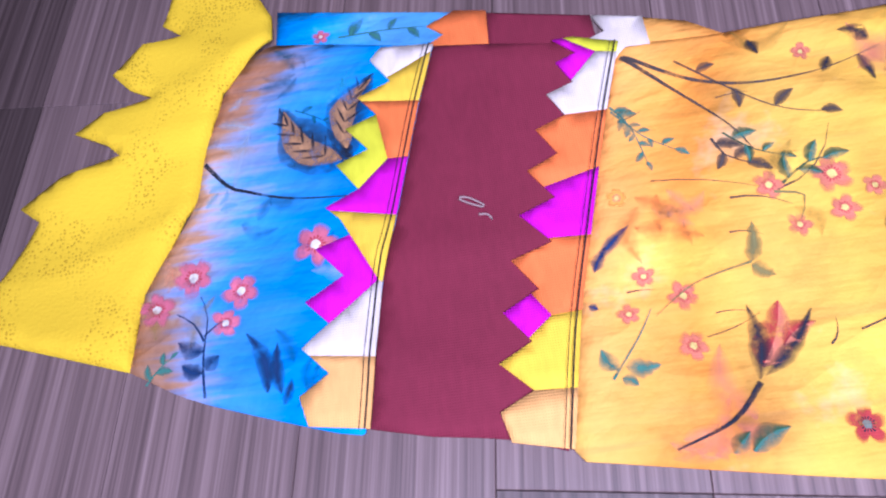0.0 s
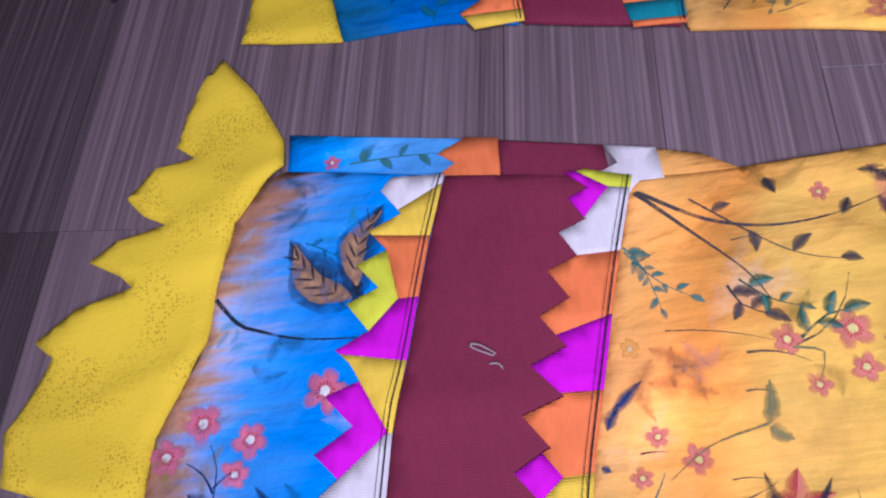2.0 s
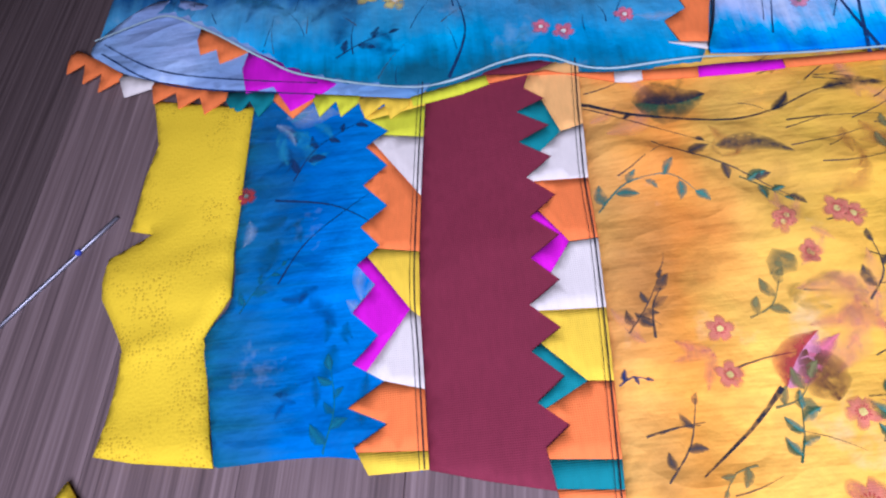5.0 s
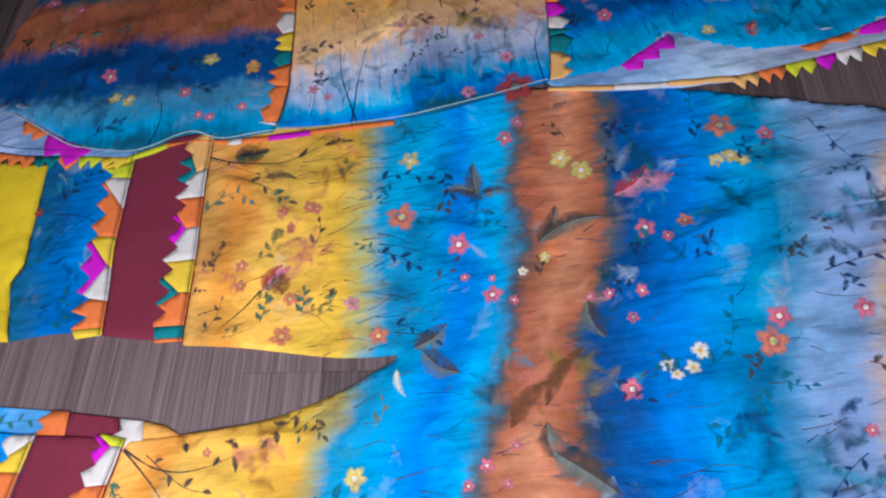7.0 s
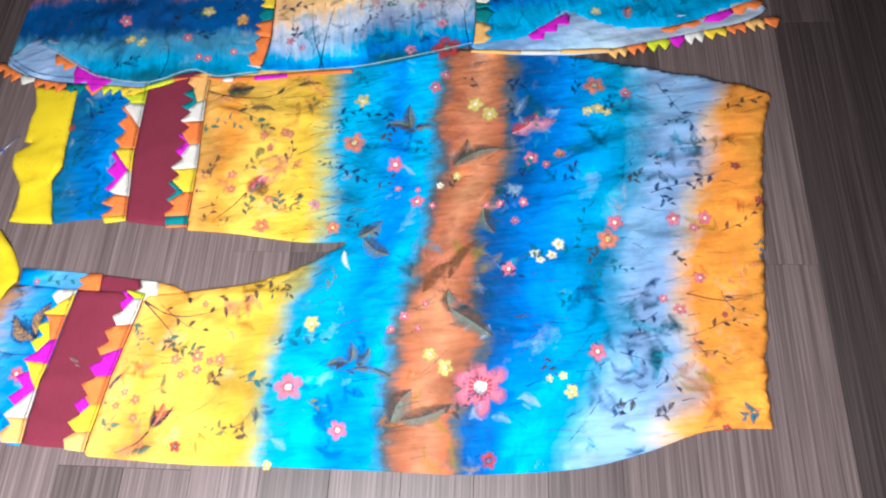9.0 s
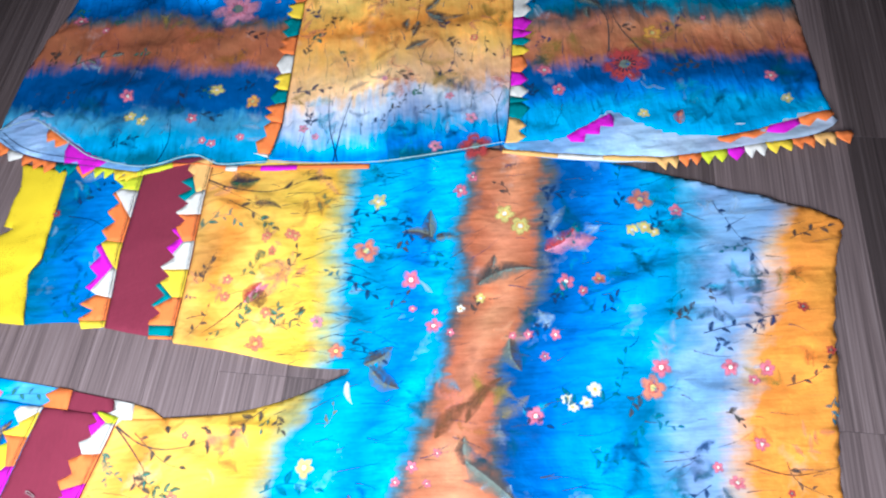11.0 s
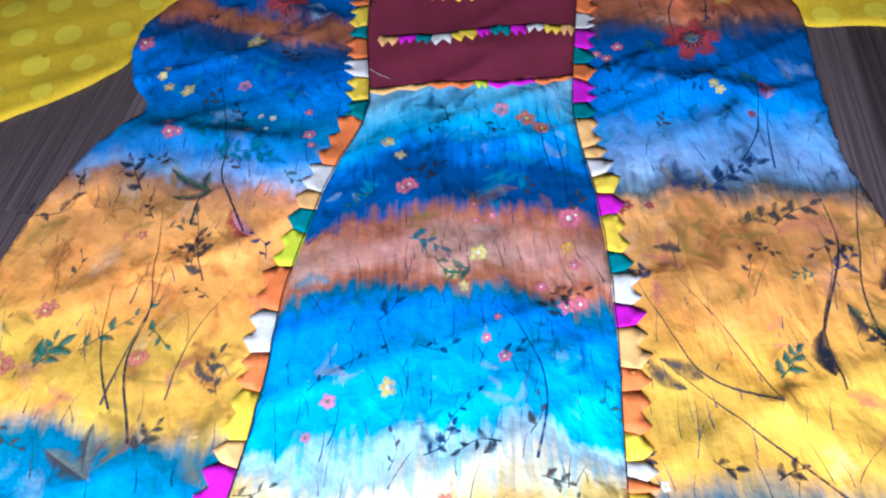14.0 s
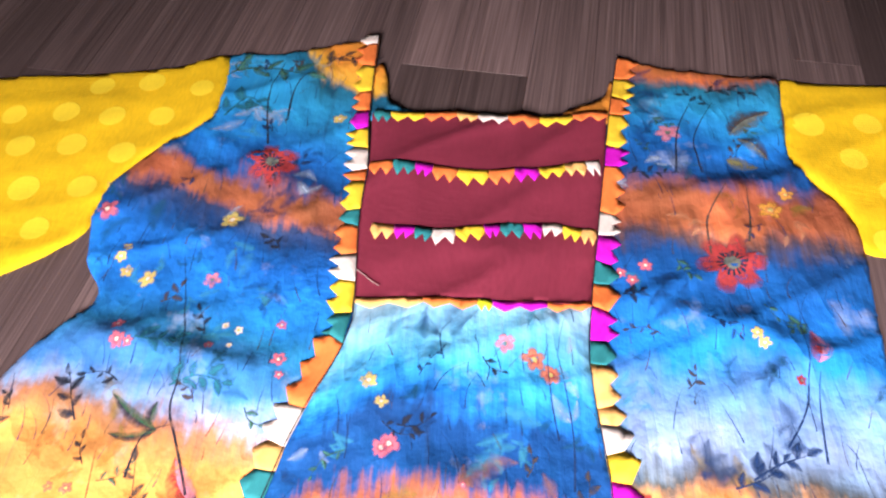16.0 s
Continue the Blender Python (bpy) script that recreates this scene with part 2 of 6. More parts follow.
def lace_cloth():
    """Yellow lace: a net of small holes with solid dots."""
    m, t, b = shader("yellow_lace", 0.85)
    vec = coords(t, (1, 1, 1))
    net = node(t, "ShaderNodeTexVoronoi", Scale=620.0, Randomness=0.7)
    t.links.new(vec, net.inputs["Vector"])
    zone = noise_of(t, vec, 38.0, 4.0)
    holes = ramp_node(t, net.outputs["Distance"], [(0.12, (0.55, 0.46, 0.25)), (0.42, (1, 1, 1))])
    where = ramp_node(t, zone, [(0.42, (0, 0, 0)), (0.55, (1, 1, 1))])
    rounds = node(t, "ShaderNodeTexVoronoi", Scale=24.0, Randomness=0.55)
    t.links.new(vec, rounds.inputs["Vector"])
    solid = ramp_node(t, rounds.outputs["Distance"], [(0.30, (0, 0, 0)), (0.36, (1, 1, 1))])
    where = mixed(t, "MULTIPLY", 1.0, where, solid)
    col = mixed(t, "MULTIPLY", where, (0.86, 0.60, 0.012), holes)
    col = mixed(t, "MULTIPLY", 0.6, col, ramp_node(t, noise_of(t, vec, 9.0), [(0.3, (0.7, 0.66, 0.5)), (0.65, (1.08, 1.06, 1.0))]))
    t.links.new(col, b.inputs["Base Color"])
    bump = node(t, "ShaderNodeBump", Strength=0.22, Distance=0.001)
    t.links.new(net.outputs["Distance"], bump.inputs["Height"])
    t.links.new(bump.outputs[0], b.inputs["Normal"])
    return m


lace = lace_cloth()
sleeve_cloth = plain_cloth("yellow_sleeve_cloth", (0.80, 0.50, 0.008), 0.28, 1.0)
dot_cloth = plain_cloth("pale_yellow_dot", (0.90, 0.66, 0.03), 0.12)

def ink_print(name, colour, strength=1.0):
    """Watercolour ink that soaks unevenly into the cloth under it and thins out towards the rim of each stroke."""
    m = plain_cloth(name, colour, 0.42, 0.0, 90.0)
    t = m.node_tree
    soak = ramp_node(t, noise_of(t, coords(t, (1, 1, 1)), 130.0, 4.0, 0.65), [(0.34, (0.35, 0.35, 0.35)), (0.50, (0.88, 0.88, 0.88)), (0.60, (1, 1, 1))])
    rim = t.nodes.new("ShaderNodeAttribute")
    rim.attribute_name = "rim"
    body_of_ink = math_node(t, "MULTIPLY", math_node(t, "SUBTRACT", 1.0, rim.outputs["Fac"]), strength)
    t.links.new(math_node(t, "MULTIPLY", soak, body_of_ink), t.nodes["Principled BSDF"].inputs["Alpha"])
    return m


inks = {name: ink_print("ink_" + name, c) for name, c in {
    "pink": (0.66, 0.16, 0.23), "rose": (0.66, 0.25, 0.35), "red": (0.42, 0.045, 0.045), "coral": (0.64, 0.20, 0.12), "white": (0.78, 0.72, 0.62), "lemon": (0.68, 0.56, 0.17),
    "amber": (0.80, 0.38, 0.06), "dark": INK, "green": (0.03, 0.10, 0.05), "leaf": (0.05, 0.20, 0.16), "teal": (0.01, 0.15, 0.22), "olive": (0.20, 0.19, 0.07), "grey": (0.17, 0.19, 0.16),
    "navy": (0.008, 0.035, 0.12), "brown": (0.16, 0.06, 0.025), "dusk": (0.07, 0.055, 0.05),
    "brown_pale": (0.48, 0.26, 0.12), "sage": (0.26, 0.27, 0.22)}.items()}


washes = {name: ink_print("wash_" + name, inks_of, 0.42) for name, inks_of in {
    "teal": (0.006, 0.10, 0.17), "navy": (0.004, 0.045, 0.17), "cyan": (0.05, 0.42, 0.62), "pale": (0.45, 0.58, 0.74),
    "olive": (0.36, 0.25, 0.04), "brown": (0.46, 0.17, 0.04), "rose": (0.72, 0.24, 0.16), "peach": (0.82, 0.38, 0.20)}.items()}


def plank_material():
    m, t, b = shader("wood_vinyl", 0.42)
    b.inputs["Specular IOR Level"].default_value = 0.4
    info = t.nodes.new("ShaderNodeObjectInfo")
    shift = t.nodes.new("ShaderNodeVectorMath")
    tc = t.nodes.new("ShaderNodeTexCoord")
    mp = t.nodes.new("ShaderNodeMapping")
    mp.inputs["Scale"].default_value = (430, 4.0, 1)
    t.links.new(tc.outputs["Object"], mp.inputs[0])
    t.links.new(mp.outputs[0], shift.inputs[0])
    comb = t.nodes.new("ShaderNodeCombineXYZ")
    t.links.new(math_node(t, "MULTIPLY", info.outputs["Random"], 40.0), comb.inputs[0])
    t.links.new(math_node(t, "MULTIPLY", info.outputs["Random"], 17.0), comb.inputs[1])
    t.links.new(comb.outputs[0], shift.inputs[1])
    grain = noise_of(t, shift.outputs[0], 1.0, 5.0, 0.65)
    wide = noise_of(t, shift.outputs[0], 0.18, 2.0)
    col = ramp_node(t, grain, [(0.28, (0.064, 0.044, 0.043)), (0.5, (0.138, 0.096, 0.093)), (0.74, (0.235, 0.172, 0.166))])
    col = mixed(t, "MULTIPLY", 0.7, col, ramp_node(t, wide, [(0.3, (0.75, 0.72, 0.72)), (0.7, (1.15, 1.12, 1.12))]))
    col = mixed(t, "MULTIPLY", 1.0, col, info.outputs["Color"])
    t.links.new(col, b.inputs["Base Color"])
    bump = node(t, "ShaderNodeBump", Strength=0.15, Distance=0.001)
    t.links.new(grain, bump.inputs["Height"])
    t.links.new(bump.outputs[0], b.inputs["Normal"])
    return m


plank_mat = plank_material()
plaster = plain_cloth("wall_plaster", (0.22, 0.21, 0.20), 0.08)


# ---- making cloth ----
def part(name, me, mats, parent, label=""):
    ob = new(name, me)
    for m in mats if isinstance(mats, (list, tuple)) else [mats]:
        me.materials.append(m)
    ob.parent = parent
    if label:
        ob["label"] = label
    return ob


def thing(name, label, category, kind=""):
    ob = new(name)
    ob.empty_display_size = 0.1
    return tagged(ob, label, category, "", kind)


def smooth(points, closed=True, step=0.006, wobble=0.0):
    """A curve through the points, resampled."""
    pts = [Vector(p) for p in points]
    n, out = len(pts), []
    for i in range(n if closed else n - 1):
        p0, p1, p2, p3 = (pts[(i + k) % n] if closed else pts[min(max(i + k, 0), n - 1)] for k in (-1, 0, 1, 2))
        m = max(1, round((p2 - p1).length / step))
        for j in range(m):
            s = j / m
            q = 0.5 * (2 * p1 + (p2 - p0) * s + (2 * p0 - 5 * p1 + 4 * p2 - p3) * s * s + (3 * p1 - p0 - 3 * p2 + p3) * s ** 3)
            if wobble:
                q = q + wobble * Vector((noise.noise(Vector((q.x * 90, q.y * 90, 3))), noise.noise(Vector((q.x * 90, q.y * 90, 8)))))
            out.append(q)
    if not closed:
        out.append(pts[-1])
    return [(q.x, q.y) for q in out]


def straight(points, step=0.006):
    out = []
    for a, b in zip(points, points[1:] + points[:1]):
        a, b = Vector(a), Vector(b)
        m = max(1, round((b - a).length / step))
        out += [tuple(a.lerp(b, j / m)) for j in range(m)]
    return out


def within(outline, xs, ys):
    inside = np.zeros(len(xs), bool)
    for (x0, y0), (x1, y1) in zip(outline, outline[1:] + outline[:1]):
        if y0 == y1:
            continue
        cross = ((ys >= y0) != (ys >= y1)) & (xs < x0 + (ys - y0) * (x1 - x0) / (y1 - y0))
        inside ^= cross
    return inside


def sheet(name, outline, height, step=0.006, thick=0.0012, dye=None, lift=0.0, drop=0.0, skin=False):
    """A sheet of cloth cut to the outline, lying at height(x, y), with thickness."""
    o = np.array(outline)
    lo, hi = o.min(0) + step * 0.4, o.max(0)
    gx, gy = np.meshgrid(np.arange(lo[0], hi[0], step), np.arange(lo[1], hi[1], step * 0.87))
    gx = gx + (np.arange(gx.shape[0]) % 2)[:, None] * step * 0.5
    gx, gy = gx.ravel(), gy.ravel()
    keep = within(outline, gx, gy)
    gx, gy = gx[keep], gy[keep]
    if len(gx):
        far = np.ones(len(gx), bool)
        for x, y in outline:
            far &= (gx - x) ** 2 + (gy - y) ** 2 > (0.45 * step) ** 2
        gx, gy = gx[far], gy[far]
    n = len(outline)
    co = [Vector(p) for p in outline] + [Vector((float(x), float(y))) for x, y in zip(gx, gy)]
    vs, _, fs, *_ = delaunay_2d_cdt(co, [(i, (i + 1) % n) for i in range(n)], [], 1, 1e-6)
    top = [(v.x, v.y, height(v.x, v.y) + lift) for v in vs]
    if drop:
        rim = {(round(x, 5), round(y, 5)) for x, y in outline}
        top = [(x, y, max(z - drop, 0.0009)) if (round(x, 5), round(y, 5)) in rim else (x, y, z) for x, y, z in top]
    k = len(top)
    faces, count = [], {}
    for f in fs:
        f = list(f)
        a, b, c = (vs[i] for i in f[:3])
        if (b - a).cross(c - a) < 0:
            f.reverse()
        faces.append(f)
        for a, b in zip(f, f[1:] + f[:1]):
            count[(a, b)] = count.get((a, b), 0) + 1
    walls = [] if skin else [(b, a, a + k, b + k) for a, b in count if (b, a) not in count]
    below = [] if skin else [tuple(i + k for i in reversed(f)) for f in faces]
    me = bpy.data.meshes.new(name)
    me.from_pydata(top + ([] if skin else [(x, y, max(z - thick, 0.0006)) for x, y, z in top]), [], faces + walls + below)
    me.polygons.foreach_set("use_smooth", [True] * len(faces) + [False] * len(walls) + [True] * len(below))
    if dye:
        layer = me.uv_layers.new(name="dye")
        at = [dye(*v[:2]) for v in top] * 2
        layer.data.foreach_set("uv", [c for loop in me.loops for c in at[loop.vertex_index]])
    me.update()
    return me


def ribbon(name, points, width, height, lift=0.0008, taper=False):
    """A thin line of thread or ink along points."""
    line = [Vector(p) for p in smooth(points, False, 0.004)]
    verts, faces = [], []
    for i, p in enumerate(line):
        d = line[min(i + 1, len(line) - 1)] - line[max(i - 1, 0)]
        side = Vector((-d.y, d.x)).normalized() * width * 0.5 * ((1.1 - i / len(line)) if taper else 1)
        for q in (p + side, p - side):
            verts.append((q.x, q.y, height(q.x, q.y) + lift))
        if i:
            faces.append((2 * i - 2, 2 * i - 1, 2 * i + 1, 2 * i))
    me = bpy.data.meshes.new(name)
    me.from_pydata(verts, [], faces)
    return me


def on(ob, spare):
    """The height of a sheet's own upper face, to lay prints on it."""
    me = ob.data
    tree = BVHTree.FromPolygons([v.co for v in me.vertices], [p.vertices for p in me.polygons])

    def at(x, y):
        place = tree.ray_cast(Vector((x, y, 0.1)), Vector((0, 0, -1)))[0]
        return place.z if place else spare(x, y)

    return at


def fold(x, y, angle, wave, seed, sharp=2.0):
    """Long soft creases that run along the angle."""
    c, s = math.cos(radians(angle)), math.sin(radians(angle))
    a, b = x * c + y * s, -x * s + y * c
    n = noise.noise(Vector((a / (wave * 5), b / wave, seed)))
    return (1 - abs(n)) ** sharp


def crease(x, y, folds):
    """Single raised folds: from, to, height, half-width."""
    z = 0.0
    for x0, y0, x1, y1, high, wide in folds:
        dx, dy = x1 - x0, y1 - y0
        s = min(max(((x - x0) * dx + (y - y0) * dy) / (dx * dx + dy * dy), 0), 1)
        d = math.hypot(x - x0 - s * dx, y - y0 - s * dy) / wide
        if d < 3:
            z += high * math.exp(-d * d) * math.sin(math.pi * (0.08 + 0.84 * s))
    return z


TROUSER_FOLDS = [(-0.19, -0.03, -0.02, -0.10, 0.004, 0.008), (-0.20, -0.285, -0.10, -0.30, 0.005, 0.008), (-0.24, -0.29, -0.12, -0.35, 0.003, 0.008), (0.10, -0.06, 0.05, -0.25, 0.004, 0.012),
                 (0.14, -0.22, 0.30, -0.15, 0.004, 0.010), (0.12, -0.32, 0.28, -0.28, 0.004, 0.012), (0.16, -0.42, 0.33, -0.36, 0.005, 0.012), (0.20, -0.10, 0.38, -0.16, 0.004, 0.010), (0.02, -0.20, -0.06, -0.30, 0.003, 0.012),
                 (0.29, -0.34, 0.10, -0.46, 0.007, 0.016), (0.31, -0.40, 0.16, -0.455, 0.005, 0.012), (0.30, -0.455, 0.10, -0.482, 0.005, 0.013), (0.15, -0.255, 0.28, -0.215, 0.005, 0.014), (0.14, -0.20, 0.31, -0.16, 0.005, 0.012),
                 (-0.20, -0.035, -0.10, -0.12, 0.004, 0.007), (-0.20, -0.05, -0.07, -0.085, 0.004, 0.006), (0.00, -0.13, 0.07, -0.17, 0.004, 0.010), (-0.02, -0.31, 0.03, -0.33, 0.004, 0.010), (-0.10, -0.36, 0.0, -0.41, 0.004, 0.011)]
DRESS_FOLDS = [(-0.24, 0.66, -0.06, 0.62, 0.007, 0.012), (-0.20, 0.88, -0.06, 0.80, 0.005, 0.012), (0.39, 0.64, 0.22, 0.70, 0.007, 0.014), (0.37, 0.84, 0.22, 0.80, 0.005, 0.012), (0.40, 0.16, 0.20, 0.27, 0.006, 0.014),
               (0.38, 0.30, 0.20, 0.42, 0.005, 0.014), (-0.30, 0.46, -0.12, 0.52, 0.005, 0.012), (-0.36, 0.22, -0.16, 0.30, 0.005, 0.014), (-0.02, 0.44, 0.10, 0.49, 0.004, 0.010), (0.0, 0.23, 0.12, 0.28, 0.004, 0.012), (-0.40, 0.12, -0.2, 0.10, 0.004, 0.014), (0.02, 0.56, 0.14, 0.54, 0.004, 0.012)]


def trouser_height(x, y):
    z = 0.0018 + 0.0022 * fold(x, y, -12, 0.05, 1.3, 3) + 0.0012 * noise.noise(Vector((x * 14, y * 14, 5)))
    g = min(max((x - 0.14) / 0.2, 0), 1)
    z += g * 0.0045 * fold(x, y, 8, 0.018, 7.7, 2.5)
    return max(z, 0.0014) + crease(x, y, TROUSER_FOLDS)


def dress_height(x, y):
    z = 0.0022 + 0.0034 * fold(x, y, 82, 0.055, 4.1, 4) + 0.0042 * fold(x, y, 22, 0.06, 9.2, 6) + 0.0015 * noise.noise(Vector((x * 13, y * 13, 2)))
    z += crease(x, y, DRESS_FOLDS)
    if y < 0.12:
        over = min((0.12 - y) / 0.09, 1)
        z = z * (1 - over) + over * max(trouser_height(x, y) + 0.0026, 0.6 * z)
    return max(z, 0.002)


# ---- floor and room ----
floor = tagged(new("floor"), "wood-look vinyl plank floor in grey brown", "floor", "", "structure")


def box_mesh(name, x0, y0, z0, x1, y1, z1, bevel=0.0):
    bm = bmesh.new()
    bmesh.ops.create_cube(bm, size=1.0, matrix=Matrix.Translation(((x0 + x1) / 2, (y0 + y1) / 2, (z0 + z1) / 2)) @ Matrix.Diagonal((x1 - x0, y1 - y0, z1 - z0, 1)))
    if bevel:
        bmesh.ops.bevel(bm, geom=[e for e in bm.edges if min(v.co.z for v in e.verts) > (z0 + z1) / 2], offset=bevel, segments=1, affect="EDGES")
    me = bpy.data.meshes.new(name)
    bm.to_mesh(me)
    bm.free()
    return me


part("subfloor", box_mesh("subfloor", -2.5, -2.5, -0.06, 2.5, 3.0, -0.0035), plank_mat, floor)
for name, box in {"wall_north": (-2.6, 3.0, -0.06, 2.6, 3.1, 2.6), "wall_south": (-2.6, -2.6, -0.06, 2.6, -2.5, 2.6), "wall_east": (2.5, -2.5, -0.06, 2.6, 3.0, 2.6),
                  "wall_west": (-2.6, -2.5, -0.06, -2.5, 3.0, 2.6), "ceiling": (-2.6, -2.6, 2.6, 2.6, 3.1, 2.7)}.items():
    ob = part(name, box_mesh(name, *box), plaster, None)
    tagged(ob, "plain painted " + name.split("_")[0] + " of the room", name.split("_")[0], "", "structure")

# ---- the trousers ----
trousers = thing("trousers", "hand-dyed patchwork trousers laid flat on the floor", "trousers")
TH = trouser_height


# where the dyed bands of the trousers meet, down the width of the cloth
BAND_Y = (-0.49, -0.43, -0.37, -0.31, -0.25, -0.19, -0.11, -0.03)
BANDS = {-0.082: (-0.142, -0.137, -0.126, -0.108, -0.072, -0.058, -0.053, -0.041), 0.056: (-0.004, 0.003, 0.020, 0.033, 0.051, 0.080, 0.089, 0.107), 0.120: (0.064, 0.075, 0.099, 0.094, 0.109, 0.143, 0.163, 0.181),
         0.280: (0.165, 0.206, 0.240, 0.247, 0.268, 0.302, 0.317, 0.336), 0.334: (0.290, 0.301, 0.303, 0.317, 0.342, 0.376, 0.402, 0.425)}


def trouser_dye_at(x, y):
    at = [float(np.interp(y, BAND_Y, line)) for line in BANDS.values()]
    keys = list(BANDS)
    if x <= at[0]:
        return keys[0] + x - at[0], y
    if x >= at[-1]:
        return keys[-1] + x - at[-1], y
    return float(np.interp(x, at, keys)), y


def by_x(x, y):
    return x, y


UP_SEAM = [(-0.369, 0.010), (-0.372, -0.040), (-0.374, -0.073), (-0.373, -0.103), (-0.385, -0.121), (-0.382, -0.140), (-0.376, -0.177)]
UP_ST1 = [(-0.276, 0.012), (-0.283, -0.059), (-0.287, -0.110), (-0.287, -0.142), (-0.287, -0.187)]
UP_ST2 = [(-0.197, 0.012), (-0.204, -0.055), (-0.206, -0.100), (-0.209, -0.140), (-0.215, -0.204)]
LOW_SEAM = [(-0.404, -0.250), (-0.415, -0.255), (-0.427, -0.272), (-0.434, -0.299), (-0.437, -0.324), (-0.447, -0.344), (-0.456, -0.361), (-0.459, -0.392)]
LOW_ST1 = [(-0.333, -0.264), (-0.342, -0.292), (-0.355, -0.341), (-0.363, -0.371), (-0.371, -0.423)]
LOW_ST2 = [(-0.256, -0.278), (-0.268, -0.312), (-0.279, -0.346), (-0.294, -0.395), (-0.304, -0.438)]

def by_seam(x, y):
    """The dye of the lower band runs along its slanting lace seam."""
    return x - float(np.interp(y, [q[1] for q in LOW_SEAM[::-1]], [q[0] for q in LOW_SEAM[::-1]])) - 0.45, y


upper_lace = [(-0.369, 0.006), (-0.427, 0.021), (-0.419, -0.012), (-0.429, -0.060), (-0.416, -0.064), (-0.437, -0.075), (-0.436, -0.097), (-0.422, -0.124), (-0.428, -0.169), (-0.411, -0.173), (-0.376, -0.178)]
lower_lace = [(-0.405, -0.246), (-0.406, -0.231), (-0.419, -0.203), (-0.437, -0.178), (-0.450, -0.197), (-0.459, -0.225), (-0.449, -0.233), (-0.468, -0.236), (-0.481, -0.250), (-0.472, -0.260), (-0.460, -0.267), (-0.484, -0.271),
              (-0.495, -0.280), (-0.478, -0.290), (-0.472, -0.296), (-0.497, -0.303), (-0.514, -0.315), (-0.504, -0.323), (-0.512, -0.337), (-0.520, -0.352), (-0.516, -0.373), (-0.459, -0.392)]


def lace_height(x, y):
    return TH(x, y) + 0.0032 * fold(x, y, 10, 0.03, 6.5, 3) + 0.0006


part("lace_hem", sheet("lace_hem", straight(upper_lace + UP_SEAM[-2:0:-1], 0.004), lace_height, 0.005, 0.001, drop=0.0025), lace, trousers, "scalloped yellow lace hem")
part("lace_hem", sheet("lace_hem", straight(lower_lace + LOW_SEAM[-2:0:-1], 0.004), lace_height, 0.005, 0.001, drop=0.0025), lace, trousers, "scalloped yellow lace hem")
upper_band = part("leg_band", sheet("leg_band", smooth(UP_SEAM, False) + smooth([(-0.374, -0.178), (-0.328, -0.178), (-0.290, -0.187)], False) + smooth(UP_ST1[-2::-1], False), TH, dye=by_x, drop=0.001), upper_band_dye, trousers, "blue printed band with sprigs")
lower_band = part("leg_band", sheet("leg_band", smooth(LOW_SEAM, False) + smooth([(-0.445, -0.400), (-0.430, -0.407), (-0.382, -0.423), (-0.373, -0.424)], False) + smooth(LOW_ST1[-2::-1], False), TH, lift=0.0006, dye=by_seam, drop=0.001), lower_band_dye, trousers, "blue and peach band with pink flowers")
upper_maroon = part("maroon_band", sheet("maroon_band", smooth(UP_ST1, False) + smooth([(-0.265, -0.193), (-0.243, -0.198), (-0.217, -0.204)], False) + smooth(UP_ST2[-2::-1], False), TH, lift=0.0003, drop=0.001), maroon, trousers, "plain maroon cotton band")
lower_maroon = part("maroon_band", sheet("maroon_band", smooth(LOW_ST1, False) + smooth([(-0.350, -0.428), (-0.325, -0.432), (-0.306, -0.438)], False) + smooth(LOW_ST2[-2::-1], False), TH, lift=0.0008, drop=0.001), maroon, trousers, "plain maroon cotton band")
body_outline = smooth(UP_ST2, False) + smooth([(-0.214, -0.207), (-0.164, -0.217), (-0.083, -0.238), (-0.035, -0.243)], False) + smooth([(-0.039, -0.248), (-0.089, -0.267), (-0.149, -0.279), (-0.223, -0.280), (-0.253, -0.277)], False) + smooth(LOW_ST2, False) + smooth(
    [(-0.301, -0.442), (-0.209, -0.458), (-0.121, -0.469), (-0.013, -0.483), (0.068, -0.494), (0.168, -0.499), (0.234, -0.491), (0.297, -0.477), (0.354, -0.481)], False) + smooth(
    [(0.356, -0.474), (0.363, -0.425), (0.377, -0.379), (0.384, -0.345), (0.400, -0.283), (0.413, -0.227), (0.433, -0.167), (0.450, -0.124)], False, 0.004, 0.0035) + smooth([(0.447, -0.117), (0.340, -0.073), (0.185, -0.020), (-0.003, 0.009), (-0.154, 0.014), (-0.196, 0.014)], False)
body = part("body", sheet("body", body_outline, TH, dye=trouser_dye_at, drop=0.0012), trouser_dye, trousers, "blue, orange and yellow floral body")
for pts, lift in ((UP_ST1, 0.0022), (UP_ST2, 0.0024), (LOW_ST1, 0.0027), (LOW_ST2, 0.0029)):
    part("stitching", ribbon("stitching", [(x - 0.0016, y) for x, y in pts], 0.0006, TH, lift), black_thread, trousers, "black machine stitching")
    part("stitching", ribbon("stitching", [(x - 0.0036, y) for x, y in pts], 0.00025, TH, lift), black_thread, trousers, "black machine stitching")

# the back of the lower leg that shows past the fold
def back_height(x, y):
    return 0.0016


